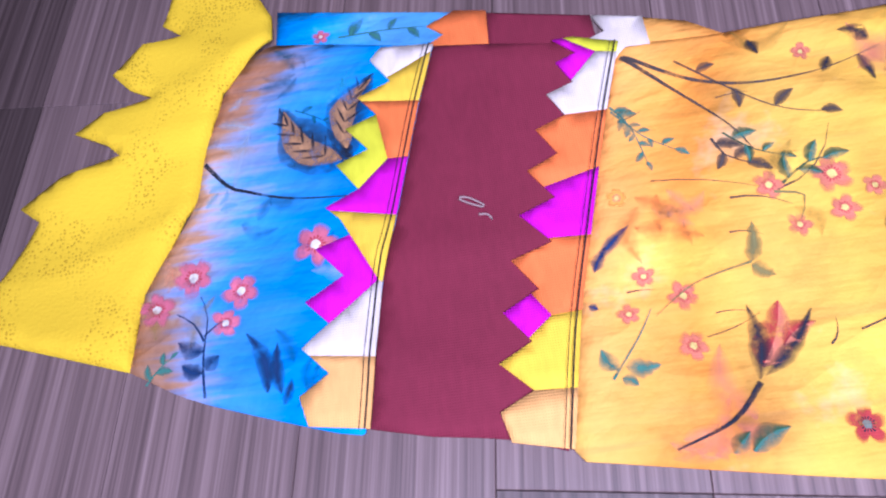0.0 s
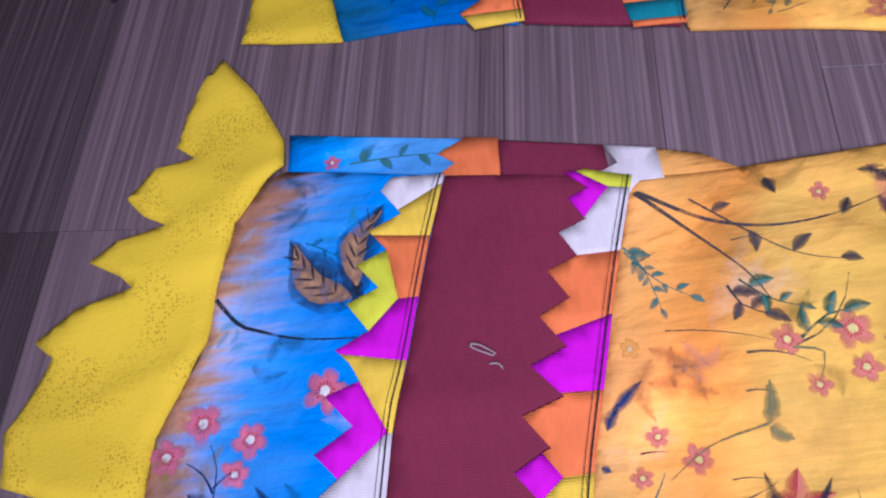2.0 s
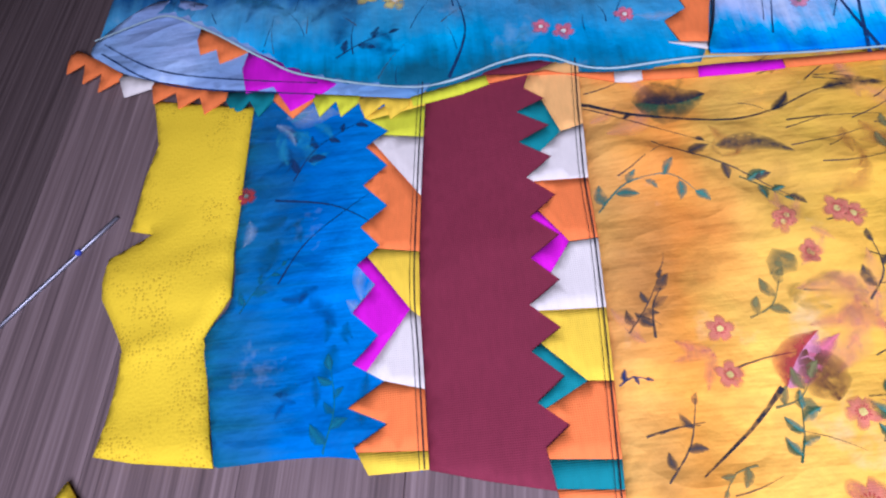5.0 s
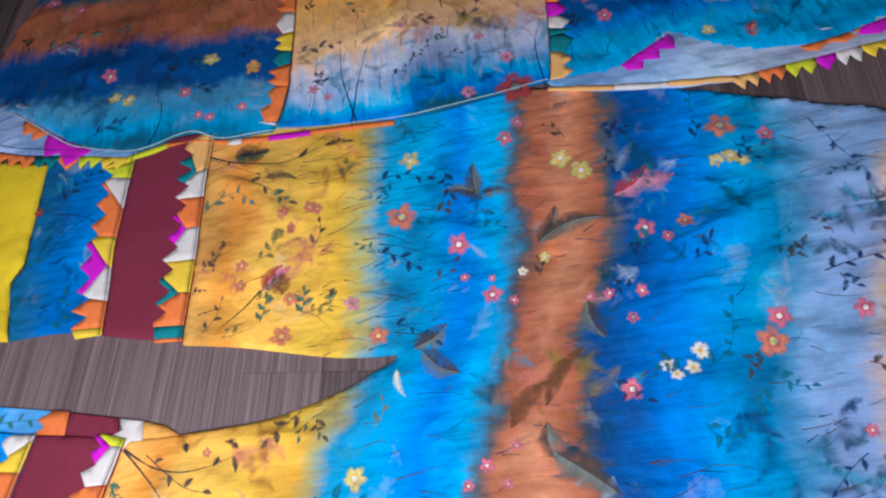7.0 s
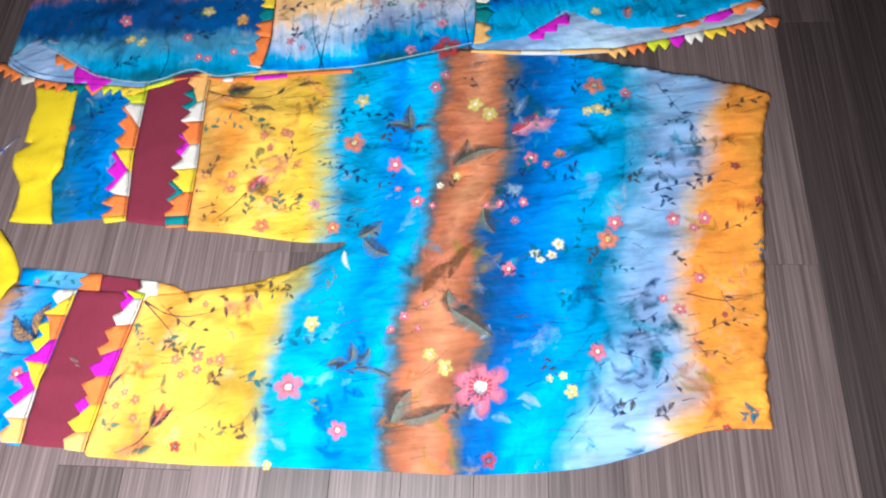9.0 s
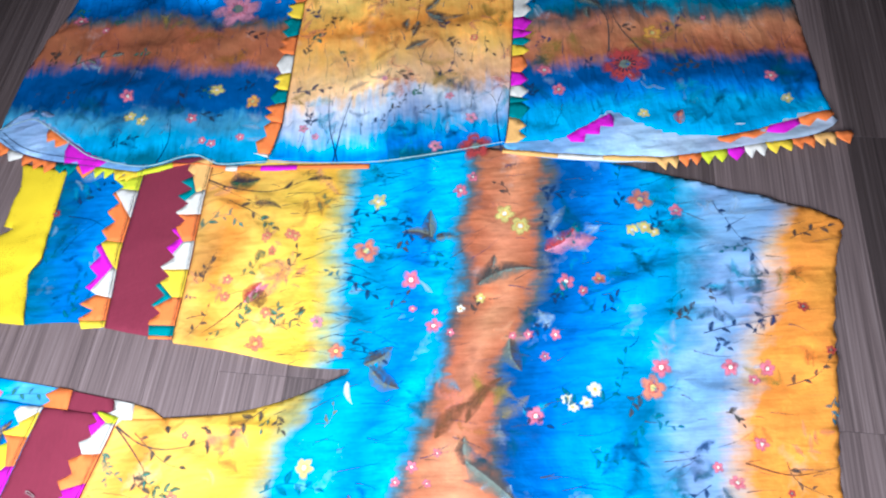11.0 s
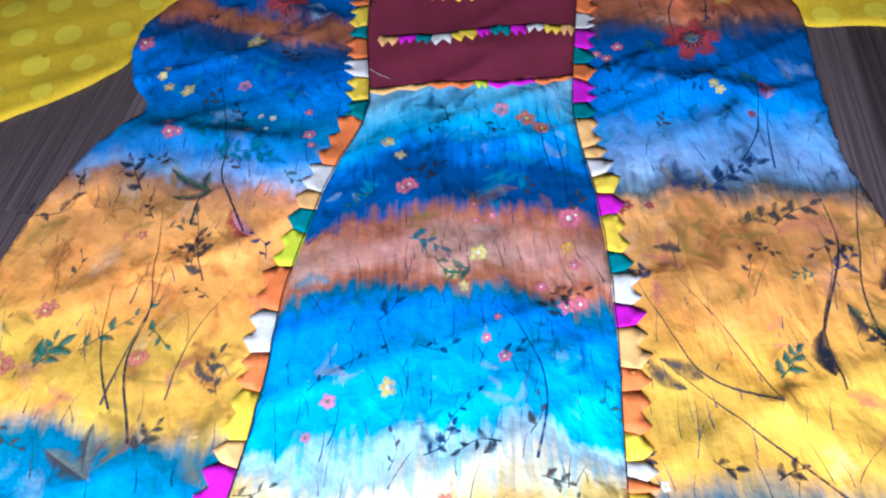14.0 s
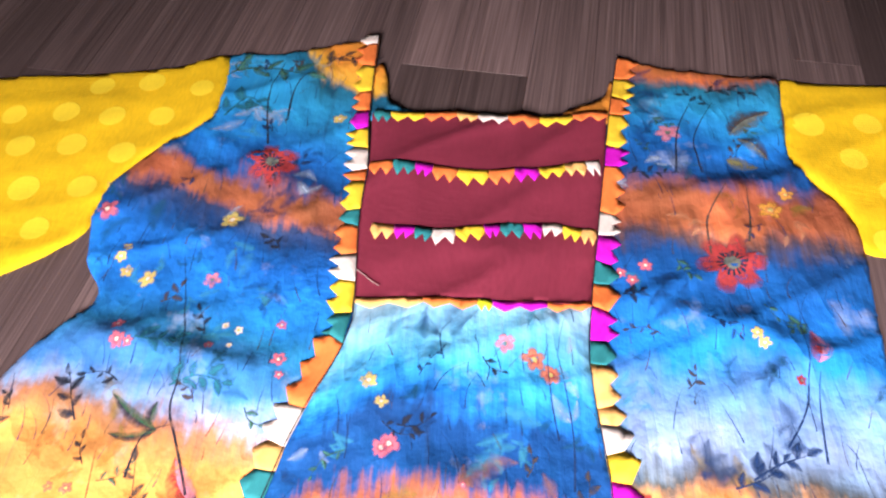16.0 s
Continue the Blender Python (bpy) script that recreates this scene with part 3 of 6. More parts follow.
back = part("back_leg", sheet("back_leg", [(-0.403, -0.229), (-0.404, -0.258), (-0.320, -0.276), (-0.320, -0.2465)], back_height, 0.008, dye=lambda x, y: (x + 0.02, y)), lower_band_dye, trousers, "back of the leg past the fold")
part("back_leg", sheet("back_leg", [(-0.309, -0.249), (-0.309, -0.280), (-0.264, -0.290), (-0.264, -0.260)], back_height, 0.008), maroon, trousers, "maroon back of the leg")
part("back_leg", sheet("back_leg", [(-0.245, -0.265), (-0.245, -0.290), (-0.200, -0.290), (-0.226, -0.271)], back_height, 0.008, dye=trouser_dye_at), trouser_dye, trousers, "orange back of the leg")
part("patch", sheet("patch", [(-0.308, -0.2485), (-0.310, -0.278), (-0.338, -0.264), (-0.328, -0.258), (-0.335, -0.252), (-0.322, -0.2455)], back_height, 0.008, lift=0.0006), patch_mats["orange"], back)
part("patch", sheet("patch", [(-0.243, -0.2655), (-0.243, -0.290), (-0.262, -0.284), (-0.270, -0.274), (-0.260, -0.270), (-0.264, -0.2605)], back_height, 0.008, lift=0.0006), patch_mats["white"], back)


def along(points, s):
    """The point at the share s of a line's length, and the way to its side."""
    pts = [Vector(p) for p in points]
    lengths = [(b - a).length for a, b in zip(pts, pts[1:])]
    d = s * sum(lengths)
    for i, (a, b, l) in enumerate(zip(pts, pts[1:], lengths)):
        if d <= l or i == len(lengths) - 1:
            way = (b - a).normalized()
            return a.lerp(b, d / l), Vector((way.y, -way.x))
        d -= l


def pinked(line, width, side, patches, parent, height, lift, valley=0.55):
    """Patches along a line: (colour, share from, to at the stitching, share from, to at the teeth, teeth)."""
    for order, (colour, a0, a1, b0, b1, teeth) in enumerate(patches):
        uv = [(a0, 0.0), (a1, 0.0)]
        if b1 - b0 < 0.005:
            uv.append((b0, 0.9))
        else:
            d = (b1 - b0) / teeth
            uv.append((b1, valley))
            for k in reversed(range(teeth)):
                jit = 0.12 * math.sin(37.0 * (b0 + k) + 11.0 * a1)
                uv.append((b0 + (k + 0.5 + jit) * d, 1.0 + jit * 0.8))
                uv.append((b0 + k * d, valley + 0.5 * jit))
        pts = []
        for s, w in uv:
            p, n = along(line, s)
            pts.append(tuple(p + n * (side * w * width)))
        part("patch", sheet("patch", straight(pts, 0.006), height, 0.007, 0.0008, lift=lift + 0.0002 * (order % 3)), patch_mats[colour], parent)


def pieced(line, width, tips, patches, parent, height, lift, valley=0.58):
    """A pinked border pieced from slanting patches: (colour, share from, to at the seam, from, to at the teeth, how near a point comes to the seam)."""
    edge = sorted([(t, 1.0 + 0.07 * math.sin(53.0 * t)) for t in tips] + [((a + b) / 2, valley + 0.06 * math.sin(71.0 * a)) for a, b in zip(tips, tips[1:])] + [(0.0, 0.75), (1.0, 0.8)])
    cuts, depth = [e[0] for e in edge], [e[1] for e in edge]
    for order, (colour, a0, a1, b0, b1, near) in enumerate(patches):
        rim = [(b0, float(np.interp(b0, cuts, depth)))] + [e for e in edge if b0 + 0.004 < e[0] < b1 - 0.004] + [(b1, float(np.interp(b1, cuts, depth)))]
        after, before = patches[(order + 1) % len(patches)], patches[order - 1]
        uv = [(a0, near), (a1, near)] if a1 - a0 > 0.004 else [(a0, near)]
        uv += ([(after[1], after[5])] if after[5] and order + 1 < len(patches) else []) + (rim[::-1] if b1 - b0 > 0.004 else rim[:1]) + ([(before[1], before[5])] if before[5] and order else [])
        pts = []
        for share, out in uv:
            p, n = along(line, min(max(share, 0.0), 1.0))
            pts.append(tuple(p + n * (out * width)))
        part("patch", sheet("patch", straight(pts, 0.005), height, 0.006, 0.0008, lift=lift + 0.00015 * (order % 3)), patch_mats[colour], parent)


pieced(UP_ST1, 0.030, (0.04, 0.13, 0.223, 0.337, 0.451, 0.552, 0.655, 0.771, 0.864, 0.945), [
    ("yellow", 0.0, 0.10, 0.02, 0.14, 0), ("lime", 0.10, 0.20, 0.14, 0.19, 0), ("white", 0.20, 0.37, 0.19, 0.21, 0), ("orange", 0.37, 0.523, 0.21, 0.51, 0), ("yellow", 0.523, 0.680, 0.51, 0.53, 0),
    ("magenta", 0.66, 0.66, 0.53, 0.79, 0.14), ("white", 0.680, 0.84, 0.79, 0.815, 0), ("orange", 0.84, 0.965, 0.815, 0.955, 0), ("yellow", 0.965, 1.0, 0.955, 1.0, 0)], upper_band, TH, 0.0008)
pieced(UP_ST2, 0.030, (0.09, 0.161, 0.246, 0.333, 0.434, 0.535, 0.637, 0.735, 0.834, 0.917), [
    ("peach", 0.0, 0.21, 0.05, 0.13, 0), ("teal", 0.225, 0.225, 0.13, 0.275, 0.36), ("white", 0.21, 0.35, 0.275, 0.345, 0), ("orange", 0.35, 0.50, 0.345, 0.42, 0), ("magenta", 0.503, 0.503, 0.42, 0.57, 0.42),
    ("white", 0.50, 0.65, 0.57, 0.65, 0), ("yellow", 0.65, 0.796, 0.65, 0.72, 0), ("teal", 0.795, 0.795, 0.72, 0.845, 0.34), ("orange", 0.796, 0.935, 0.845, 0.935, 0), ("teal", 0.935, 0.985, 0.935, 0.985, 0), ("orange", 0.985, 1.0, 0.985, 1.0, 0)], upper_maroon, TH, 0.0010)
pieced(LOW_ST1, 0.027, (0.075, 0.184, 0.28, 0.384, 0.503, 0.615, 0.728, 0.835, 0.94), [
    ("white", 0.0, 0.03, 0.03, 0.12, 0), ("yellow", 0.03, 0.18, 0.12, 0.195, 0), ("orange", 0.18, 0.344, 0.195, 0.23, 0), ("lime", 0.355, 0.355, 0.23, 0.445, 0.30), ("magenta", 0.344, 0.505, 0.445, 0.51, 0),
    ("yellow", 0.505, 0.677, 0.51, 0.53, 0), ("magenta", 0.672, 0.672, 0.53, 0.835, 0.06), ("white", 0.677, 0.85, 0.835, 0.85, 0), ("peach", 0.85, 1.0, 0.85, 1.0, 0)], lower_band, TH, 0.0013)
pieced(LOW_ST2, 0.0255, (0.02, 0.092, 0.187, 0.286, 0.40, 0.515, 0.628, 0.736, 0.847, 0.945), [
    ("lime", 0.0, 0.04, 0.0, 0.01, 0), ("magenta", 0.045, 0.045, 0.01, 0.135, 0.34), ("white", 0.04, 0.206, 0.135, 0.235, 0), ("orange", 0.206, 0.366, 0.235, 0.435, 0), ("magenta", 0.366, 0.543, 0.435, 0.565, 0),
    ("orange", 0.543, 0.713, 0.565, 0.695, 0), ("magenta", 0.735, 0.735, 0.695, 0.785, 0.40), ("yellow", 0.713, 0.88, 0.785, 0.895, 0), ("peach", 0.88, 1.0, 0.895, 1.0, 0)], lower_maroon, TH, 0.0015)

# ---- the dress ----
dress = thing("dress", "long patchwork floral dress with yellow sleeves laid flat", "dress")
DH = dress_height
ST_L = [(-0.134, 0.001), (-0.122, 0.039), (-0.114, 0.132), (-0.106, 0.221), (-0.078, 0.376), (-0.067, 0.486), (-0.045, 0.581), (-0.017, 0.657), (-0.015, 0.694), (-0.021, 0.769), (-0.021, 0.835), (-0.028, 0.916), (-0.031, 1.031)]
ST_R = [(0.129, -0.003), (0.136, 0.037), (0.149, 0.151), (0.161, 0.270), (0.175, 0.404), (0.180, 0.481), (0.179, 0.558), (0.172, 0.641), (0.177, 0.695), (0.189, 0.774), (0.199, 0.841), (0.211, 0.918), (0.227, 1.002)]


def left_dye_at(x, y):
    shoulder = min(max((y - 0.92) / 0.05, 0), 1) * min(max((-0.07 - x) / 0.05, 0), 1)
    return y * (1 - 0.02 * y) + (0.12 + 0.2 * min(max((y - 0.68) / 0.08, 0), 1)) * (x + 0.2) - 0.05 * shoulder, x


def right_dye_at(x, y):
    return y * (1 - 0.02 * y) + 0.10 * max(x - 0.28, 0), x


left_hem = [(-0.338, 0.019), (-0.279, 0.002), (-0.236, 0.011), (-0.215, 0.011), (-0.187, -0.003), (-0.138, -0.005)]
left_outline = smooth([(-0.468, 0.068), (-0.458, 0.085), (-0.429, 0.083), (-0.400, 0.066), (-0.364, 0.038)] + left_hem, False) + smooth(ST_L, False) + smooth(
    [(-0.041, 1.032), (-0.074, 1.020), (-0.134, 1.005), (-0.194, 1.000)], False) + smooth(
    [(-0.194, 0.993), (-0.185, 0.916), (-0.203, 0.883), (-0.246, 0.836), (-0.267, 0.787), (-0.254, 0.725), (-0.233, 0.687), (-0.272, 0.633), (-0.299, 0.572), (-0.316, 0.506), (-0.339, 0.415), (-0.388, 0.318), (-0.423, 0.252), (-0.454, 0.166)], False)
left_panel = part("side_panel", sheet("side_panel", left_outline, DH, dye=left_dye_at, drop=0.003), left_dye, dress, "banded blue, orange and yellow panel")
def centre_dye_at(x, y):
    """The bands of the middle panel arch between the seams and dip towards one of them."""
    a, b = (float(np.interp(y, [q[1] for q in line], [q[0] for q in line])) for line in (ST_L, ST_R))
    v = (2 * x - a - b) / (b - a)
    arch = float(np.interp(y, (0.30, 0.36, 0.42, 0.46, 0.54, 0.60, 0.68), (0.0, 0.028, 0.016, 0.006, 0.006, 0.028, 0.028)))
    dip = max(0.0, 1 - abs(y - 0.46) / 0.10)
    return y * (1 - 0.02 * y) + arch * (v * v - 0.25) + 0.026 * dip * max(v - 0.2, 0), x


centre_outline = smooth([(-0.133, -0.001), (-0.003, -0.017), (0.058, -0.013), (0.127, -0.004)], False) + smooth(ST_R[:9], False) + smooth([(0.169, 0.696), (-0.011, 0.695)], False) + smooth(ST_L[8::-1], False)[:-1]
centre_panel = part("centre_panel", sheet("centre_panel", centre_outline, DH, lift=0.0004, dye=centre_dye_at), centre_dye, dress, "banded blue, cream and peach panel")
right_outline = smooth(ST_R[::-1], False) + smooth([(0.139, -0.006), (0.188, -0.004), (0.226, 0.012), (0.247, 0.026), (0.274, 0.008), (0.302, -0.008), (0.372, -0.017), (0.433, -0.003), (0.476, 0.006)], False) + smooth(
    [(0.474, 0.039), (0.477, 0.171), (0.457, 0.242), (0.428, 0.336), (0.408, 0.435), (0.395, 0.537), (0.391, 0.619), (0.410, 0.754), (0.406, 0.801), (0.374, 0.860), (0.388, 0.962)], False) + smooth([(0.384, 0.970), (0.337, 0.979), (0.288, 0.983), (0.232, 1.001)], False)
right_panel = part("side_panel", sheet("side_panel", right_outline, DH, dye=right_dye_at, drop=0.003), right_dye, dress, "banded blue, rust and yellow panel")
yoke_outline = smooth([(-0.015, 0.694), (-0.021, 0.769), (-0.020, 0.835), (-0.024, 0.904)], False) + smooth([(-0.017, 0.909), (0.056, 0.913), (0.134, 0.906), (0.208, 0.913)], False) + smooth([(0.207, 0.907), (0.199, 0.841), (0.189, 0.774), (0.177, 0.695)], False) + [(0.103, 0.694), (0.032, 0.694)]
yoke = part("yoke", sheet("yoke", yoke_outline, DH, lift=0.0006), maroon, dress, "maroon yoke with three pinked borders")
for pts in (ST_L, ST_R):
    part("stitching", ribbon("stitching", pts, 0.0008, DH, 0.0023), black_thread, dress, "black machine stitching")


def toothed(runs):
    return [(c, a, b, a + 0.002 * (-1) ** k, b - 0.002 * (-1) ** k, max(1, round((b - a) / 0.0165))) for k, (c, a, b) in enumerate(runs)]


def seq(text, n0=0.0, n1=1.0):
    """Patches from words such as "orange2 teal1", of lengths in proportion to the numbers."""
    words = [(w.rstrip("0123456789."), float(w.lstrip("abcdefghijklmnopqrstuvwxyz"))) for w in text.split()]
    total, at, out = sum(n for _, n in words), n0, []
    for k, (c, n) in enumerate(words):
        d = n / total * (n1 - n0)
        slant = 0.003 * (-1) ** k
        out.append((c, at, at + d, at - slant, at + d + slant, 2 if d > 0.024 else 1))
        at += d
    return out


pinked(ST_L, 0.021, -1, toothed([("white", 0.000, 0.005), ("orange", 0.005, 0.046), ("orange", 0.046, 0.073), ("teal", 0.073, 0.090), ("yellow", 0.090, 0.116), ("white", 0.116, 0.140), ("orange", 0.140, 0.171), ("teal", 0.171, 0.197), ("yellow", 0.197, 0.223), ("orange", 0.223, 0.242), ("white", 0.242, 0.274), ("yellow", 0.274, 0.288), ("peach", 0.288, 0.302), ("magenta", 0.302, 0.330), ("peach", 0.330, 0.348), ("yellow", 0.348, 0.381), ("orange", 0.381, 0.410), ("white", 0.410, 0.440), ("orange", 0.440, 0.480), ("lime", 0.480, 0.511), ("teal", 0.511, 0.534), ("peach", 0.534, 0.551), ("white", 0.551, 0.581), ("orange", 0.581, 0.636), ("teal", 0.636, 0.664), ("yellow", 0.664, 0.692), ("white", 0.692, 0.719), ("orange", 0.719, 0.747), ("teal", 0.747, 0.765), ("yellow", 0.765, 0.795), ("orange", 0.795, 0.811), ("white", 0.811, 0.837), ("yellow", 0.837, 0.862), ("magenta", 0.862, 0.886), ("orange", 0.886, 0.916), ("yellow", 0.916, 0.950), ("orange", 0.950, 0.986), ("white", 0.986, 1.000)]), left_panel, DH, 0.0012, 0.6)
pinked(ST_R, 0.021, 1, toothed([("peach", 0.000, 0.034), ("teal", 0.034, 0.052), ("teal", 0.052, 0.062), ("white", 0.062, 0.076), ("magenta", 0.076, 0.098), ("orange", 0.098, 0.121), ("yellow", 0.121, 0.139), ("teal", 0.139, 0.148), ("magenta", 0.148, 0.162), ("magenta", 0.162, 0.179), ("white", 0.179, 0.219), ("peach", 0.219, 0.252), ("magenta", 0.252, 0.286), ("yellow", 0.286, 0.320), ("orange", 0.320, 0.330), ("white", 0.330, 0.340), ("yellow", 0.340, 0.360), ("orange", 0.360, 0.386), ("orange", 0.386, 0.404), ("peach", 0.404, 0.433), ("magenta", 0.433, 0.454), ("white", 0.454, 0.479), ("teal", 0.479, 0.499), ("yellow", 0.499, 0.531), ("magenta", 0.531, 0.554), ("yellow", 0.554, 0.572), ("white", 0.572, 0.594), ("peach", 0.594, 0.606), ("peach", 0.606, 0.641), ("teal", 0.641, 0.660), ("magenta", 0.660, 0.690), ("orange", 0.690, 0.713), ("teal", 0.713, 0.736), ("magenta", 0.736, 0.762), ("white", 0.762, 0.789), ("orange", 0.789, 0.839), ("magenta", 0.839, 0.867), ("yellow", 0.867, 0.908), ("orange", 0.908, 0.936), ("yellow", 0.936, 0.965), ("orange", 0.965, 1.000)]), right_panel, DH, 0.0012, 0.6)
rows = [([(-0.015, 0.695), (0.176, 0.696)], "peach5 orange4 lime1 magenta4 orange3", 1, 0.010),
        ([(-0.009, 0.772), (0.022, 0.769), (0.052, 0.764), (0.098, 0.772), (0.144, 0.775), (0.187, 0.768)], "peach1.6 magenta1.6 teal1.2 white1.6 yellow2 magenta1.2 teal1.6 magenta1.4 white1.4 yellow1.4 peach1", 1, 0.016),
        ([(-0.019, 0.843), (0.032, 0.842), (0.073, 0.835), (0.124, 0.837), (0.195, 0.848)], "orange1.6 teal1.6 magenta1.2 orange1.8 yellow2 orange1.8 magenta1.6 yellow1.8 peach1.4 white1", 1, 0.017),
        ([(-0.022, 0.909), (0.056, 0.913), (0.134, 0.906), (0.208, 0.913)], "teal1 yellow2.2 orange2 peach1.4 white1.8 orange2 yellow2 orange2.2", 1, 0.014)]
for line, words, side, width in rows:
    pinked(line, width, side, seq(words), yoke, DH, 0.0016, 0.45)

# the back of the neck that shows behind the straps
part("back_neck", sheet("back_neck", smooth([(-0.026, 0.985), (-0.016, 0.965), (-0.008, 0.925), (0.02, 0.912), (-0.02, 0.895), (-0.04, 0.93)]), DH, lift=-0.0014, dye=left_dye_at), left_dye, dress, "dark blue back of the neck")
part("back_neck", sheet("back_neck", smooth([(0.218, 0.965), (0.205, 0.935), (0.165, 0.912), (0.21, 0.90), (0.225, 0.93)]), DH, lift=-0.0014, dye=left_dye_at), left_dye, dress, "dark blue back of the neck")

# the turned-up hem facing, with its pinked edge
FH = lambda x, y: trouser_height(x, y) + 0.0016
face_left = part("hem_facing", sheet("hem_facing", smooth([(-0.470, 0.066), (-0.442, 0.040), (-0.403, 0.024), (-0.338, 0.009), (-0.284, -0.002), (-0.284, 0.021), (-0.383, 0.076), (-0.432, 0.096)]), FH, dye=by_x), facing_cloth, dress, "pale blue inside of the hem")
face_right = part("hem_facing", sheet("hem_facing", smooth([(0.134, -0.012), (0.200, -0.030), (0.306, -0.041), (0.395, -0.031), (0.462, -0.018), (0.464, 0.004), (0.302, 0.020), (0.247, 0.036), (0.139, 0.010)]), FH, dye=by_x), facing_cloth, dress, "pale inside of the hem")
HEM = [(-0.478, 0.066), (-0.446, 0.041), (-0.421, 0.030), (-0.386, 0.017), (-0.338, 0.008), (-0.285, -0.003)]
pinked(HEM, 0.015, 1, [(c, a, b, a, b, max(1, round((b - a) * 13))) for c, a, b, *_ in seq("orange3 white1.6 orange3.4 teal2 orange1.6 lime1.8 yellow2")], face_left, FH, 0.0004, 0.3)
pinked([(-0.285, -0.002), (-0.236, 0.008), (-0.214, 0.010), (-0.187, -0.004), (-0.136, -0.009), (-0.075, -0.011), (-0.02, -0.016)], 0.0065, 1, [(c, a, b, a, b, 1) for c, a, b, *_ in seq("lime3 orange5 white1 orange2 magenta3 orange6")], face_left, FH, 0.0004, 0.9)
pinked([(0.126, -0.010), (0.200, -0.024), (0.290, -0.036)], 0.006, 1, [(c, a, b, a, b, 1) for c, a, b, *_ in seq("peach5 white4 peach5")], face_right, FH, 0.0004, 0.9)
pinked([(0.285, -0.036), (0.345, -0.035), (0.395, -0.029), (0.488, -0.020)], 0.014, 1, [(c, a, b, a, b, max(1, round((b - a) * 15))) for c, a, b, *_ in seq("peach2 orange2 lime2.4 magenta1.6 white2 yellow2.4 orange2 peach2 orange1.6")], face_right, FH, 0.0004, 0.35)
pinked([(-0.373, 0.045), (-0.349, 0.025), (-0.324, 0.013)], 0.022, 1, [("magenta", 0.0, 1.0, 0.1, 0.9, 2)], face_left, FH, 0.0008, 0.5)
pinked([(-0.403, 0.067), (-0.373, 0.045)], 0.014, 1, [("orange", 0.0, 1.0, 0.1, 0.9, 2)], face_left, FH, 0.0008, 0.5)
pinked([(0.190, -0.002), (0.246, 0.026)], 0.016, 1, [("magenta", 0.1, 1.0, 0.1, 1.0, 3)], face_right, FH, 0.0008, 0.5)
pinked([(0.352, -0.015), (0.413, -0.007), (0.474, 0.007)], 0.013, 1, [("orange", 0.0, 0.45, 0.0, 0.4, 2), ("magenta", 0.45, 0.7, 0.4, 0.7, 1), ("orange", 0.7, 1.0, 0.7, 1.0, 2)], face_right, FH, 0.0008, 0.5)
for pts in ([(-0.467, 0.069), (-0.429, 0.081), (-0.400, 0.064), (-0.364, 0.036)] + left_hem + [(-0.003, -0.015), (0.127, -0.002)],):
    part("hem_stitching", ribbon("hem_stitching", pts, 0.0012, DH, 0.0016), pale_thread, dress, "pale overlocked hem edge")
for d in (-0.003, 0.005):
    part("hem_stitching", ribbon("hem_stitching", [(-0.462, 0.062 + d), (-0.430, 0.037 + d), (-0.390, 0.022 + d), (-0.334, 0.010 + d)], 0.0009, FH, 0.001), inks["navy"], dress, "navy hem stitching")


# sleeves
def sleeve_height(x, y):
    return 0.003 + 0.003 * fold(x, y, 15, 0.06, 3.0, 3) + 0.0015 * noise.noise(Vector((x * 12, y * 12, 1)))


SL = [(-0.194, 0.997), (-0.253, 0.978), (-0.337, 0.967), (-0.438, 0.959), (-0.568, 0.939), (-0.606, 0.871), (-0.573, 0.646), (-0.454, 0.648), (-0.340, 0.699), (-0.272, 0.749), (-0.266, 0.787), (-0.246, 0.836), (-0.203, 0.883), (-0.186, 0.921)]
SR = [(0.389, 0.970), (0.438, 0.967), (0.607, 0.963), (0.782, 0.944), (0.772, 0.701), (0.607, 0.716), (0.478, 0.749), (0.411, 0.756), (0.406, 0.801), (0.375, 0.860), (0.383, 0.920)]
for outline in (SL, SR):
    sleeve = part("sleeve", sheet("sleeve", smooth(outline), sleeve_height, 0.008, lift=-0.001, drop=0.003), sleeve_cloth, dress, "yellow dotted sleeve")
    ring, skin = smooth(outline), on(sleeve, sleeve_height)
    o = np.array(outline)
    for i in range(9):
        for j in range(7):
            x = o[:, 0].min() + 0.03 + i * 0.052 + (j % 2) * 0.026 + 0.008 * noise.noise(Vector((i, j, 0.5)))
            y = o[:, 1].min() + 0.02 + j * 0.047 + 0.008 * noise.noise(Vector((i, j, 4.5)))
            r = 0.0135 + 0.003 * noise.noise(Vector((i * 1.7, j * 1.3, 9.5)))
            disc = [(x + r * math.cos(k * 0.4488), y + r * math.sin(k * 0.4488)) for k in range(14)]
            if within(ring, np.array([p[0] for p in disc]), np.array([p[1] for p in disc])).all():
                part("dot", sheet("dot", disc, skin, 0.005, lift=0.0003, skin=True), dot_cloth, sleeve)


# ---- prints ----
TWO_TONE = {"navyleaf": ("dark", "dusk"), "duskleaf": ("dark", "green"), "roseleaf": ("red", "rose"), "grey": ("dusk", "grey"), "green": ("green", "leaf"), "red": ("red", "coral")}
RICH = {"navyleaf": ("dark", "brown_pale")}
HEART = {"pink": ("red", "white"), "rose": ("pink", "grey"), "red": ("dark", "grey"), "coral": ("red", "lemon"), "white": ("lemon", "amber"), "lemon": ("amber", "white"), "amber": ("coral", "lemon")}
BH = back_height


def thin_rim(me, values):
    """How far the ink has thinned out at each vertex."""
    me.attributes.new("rim", "FLOAT", "POINT").data.foreach_set("value", values)


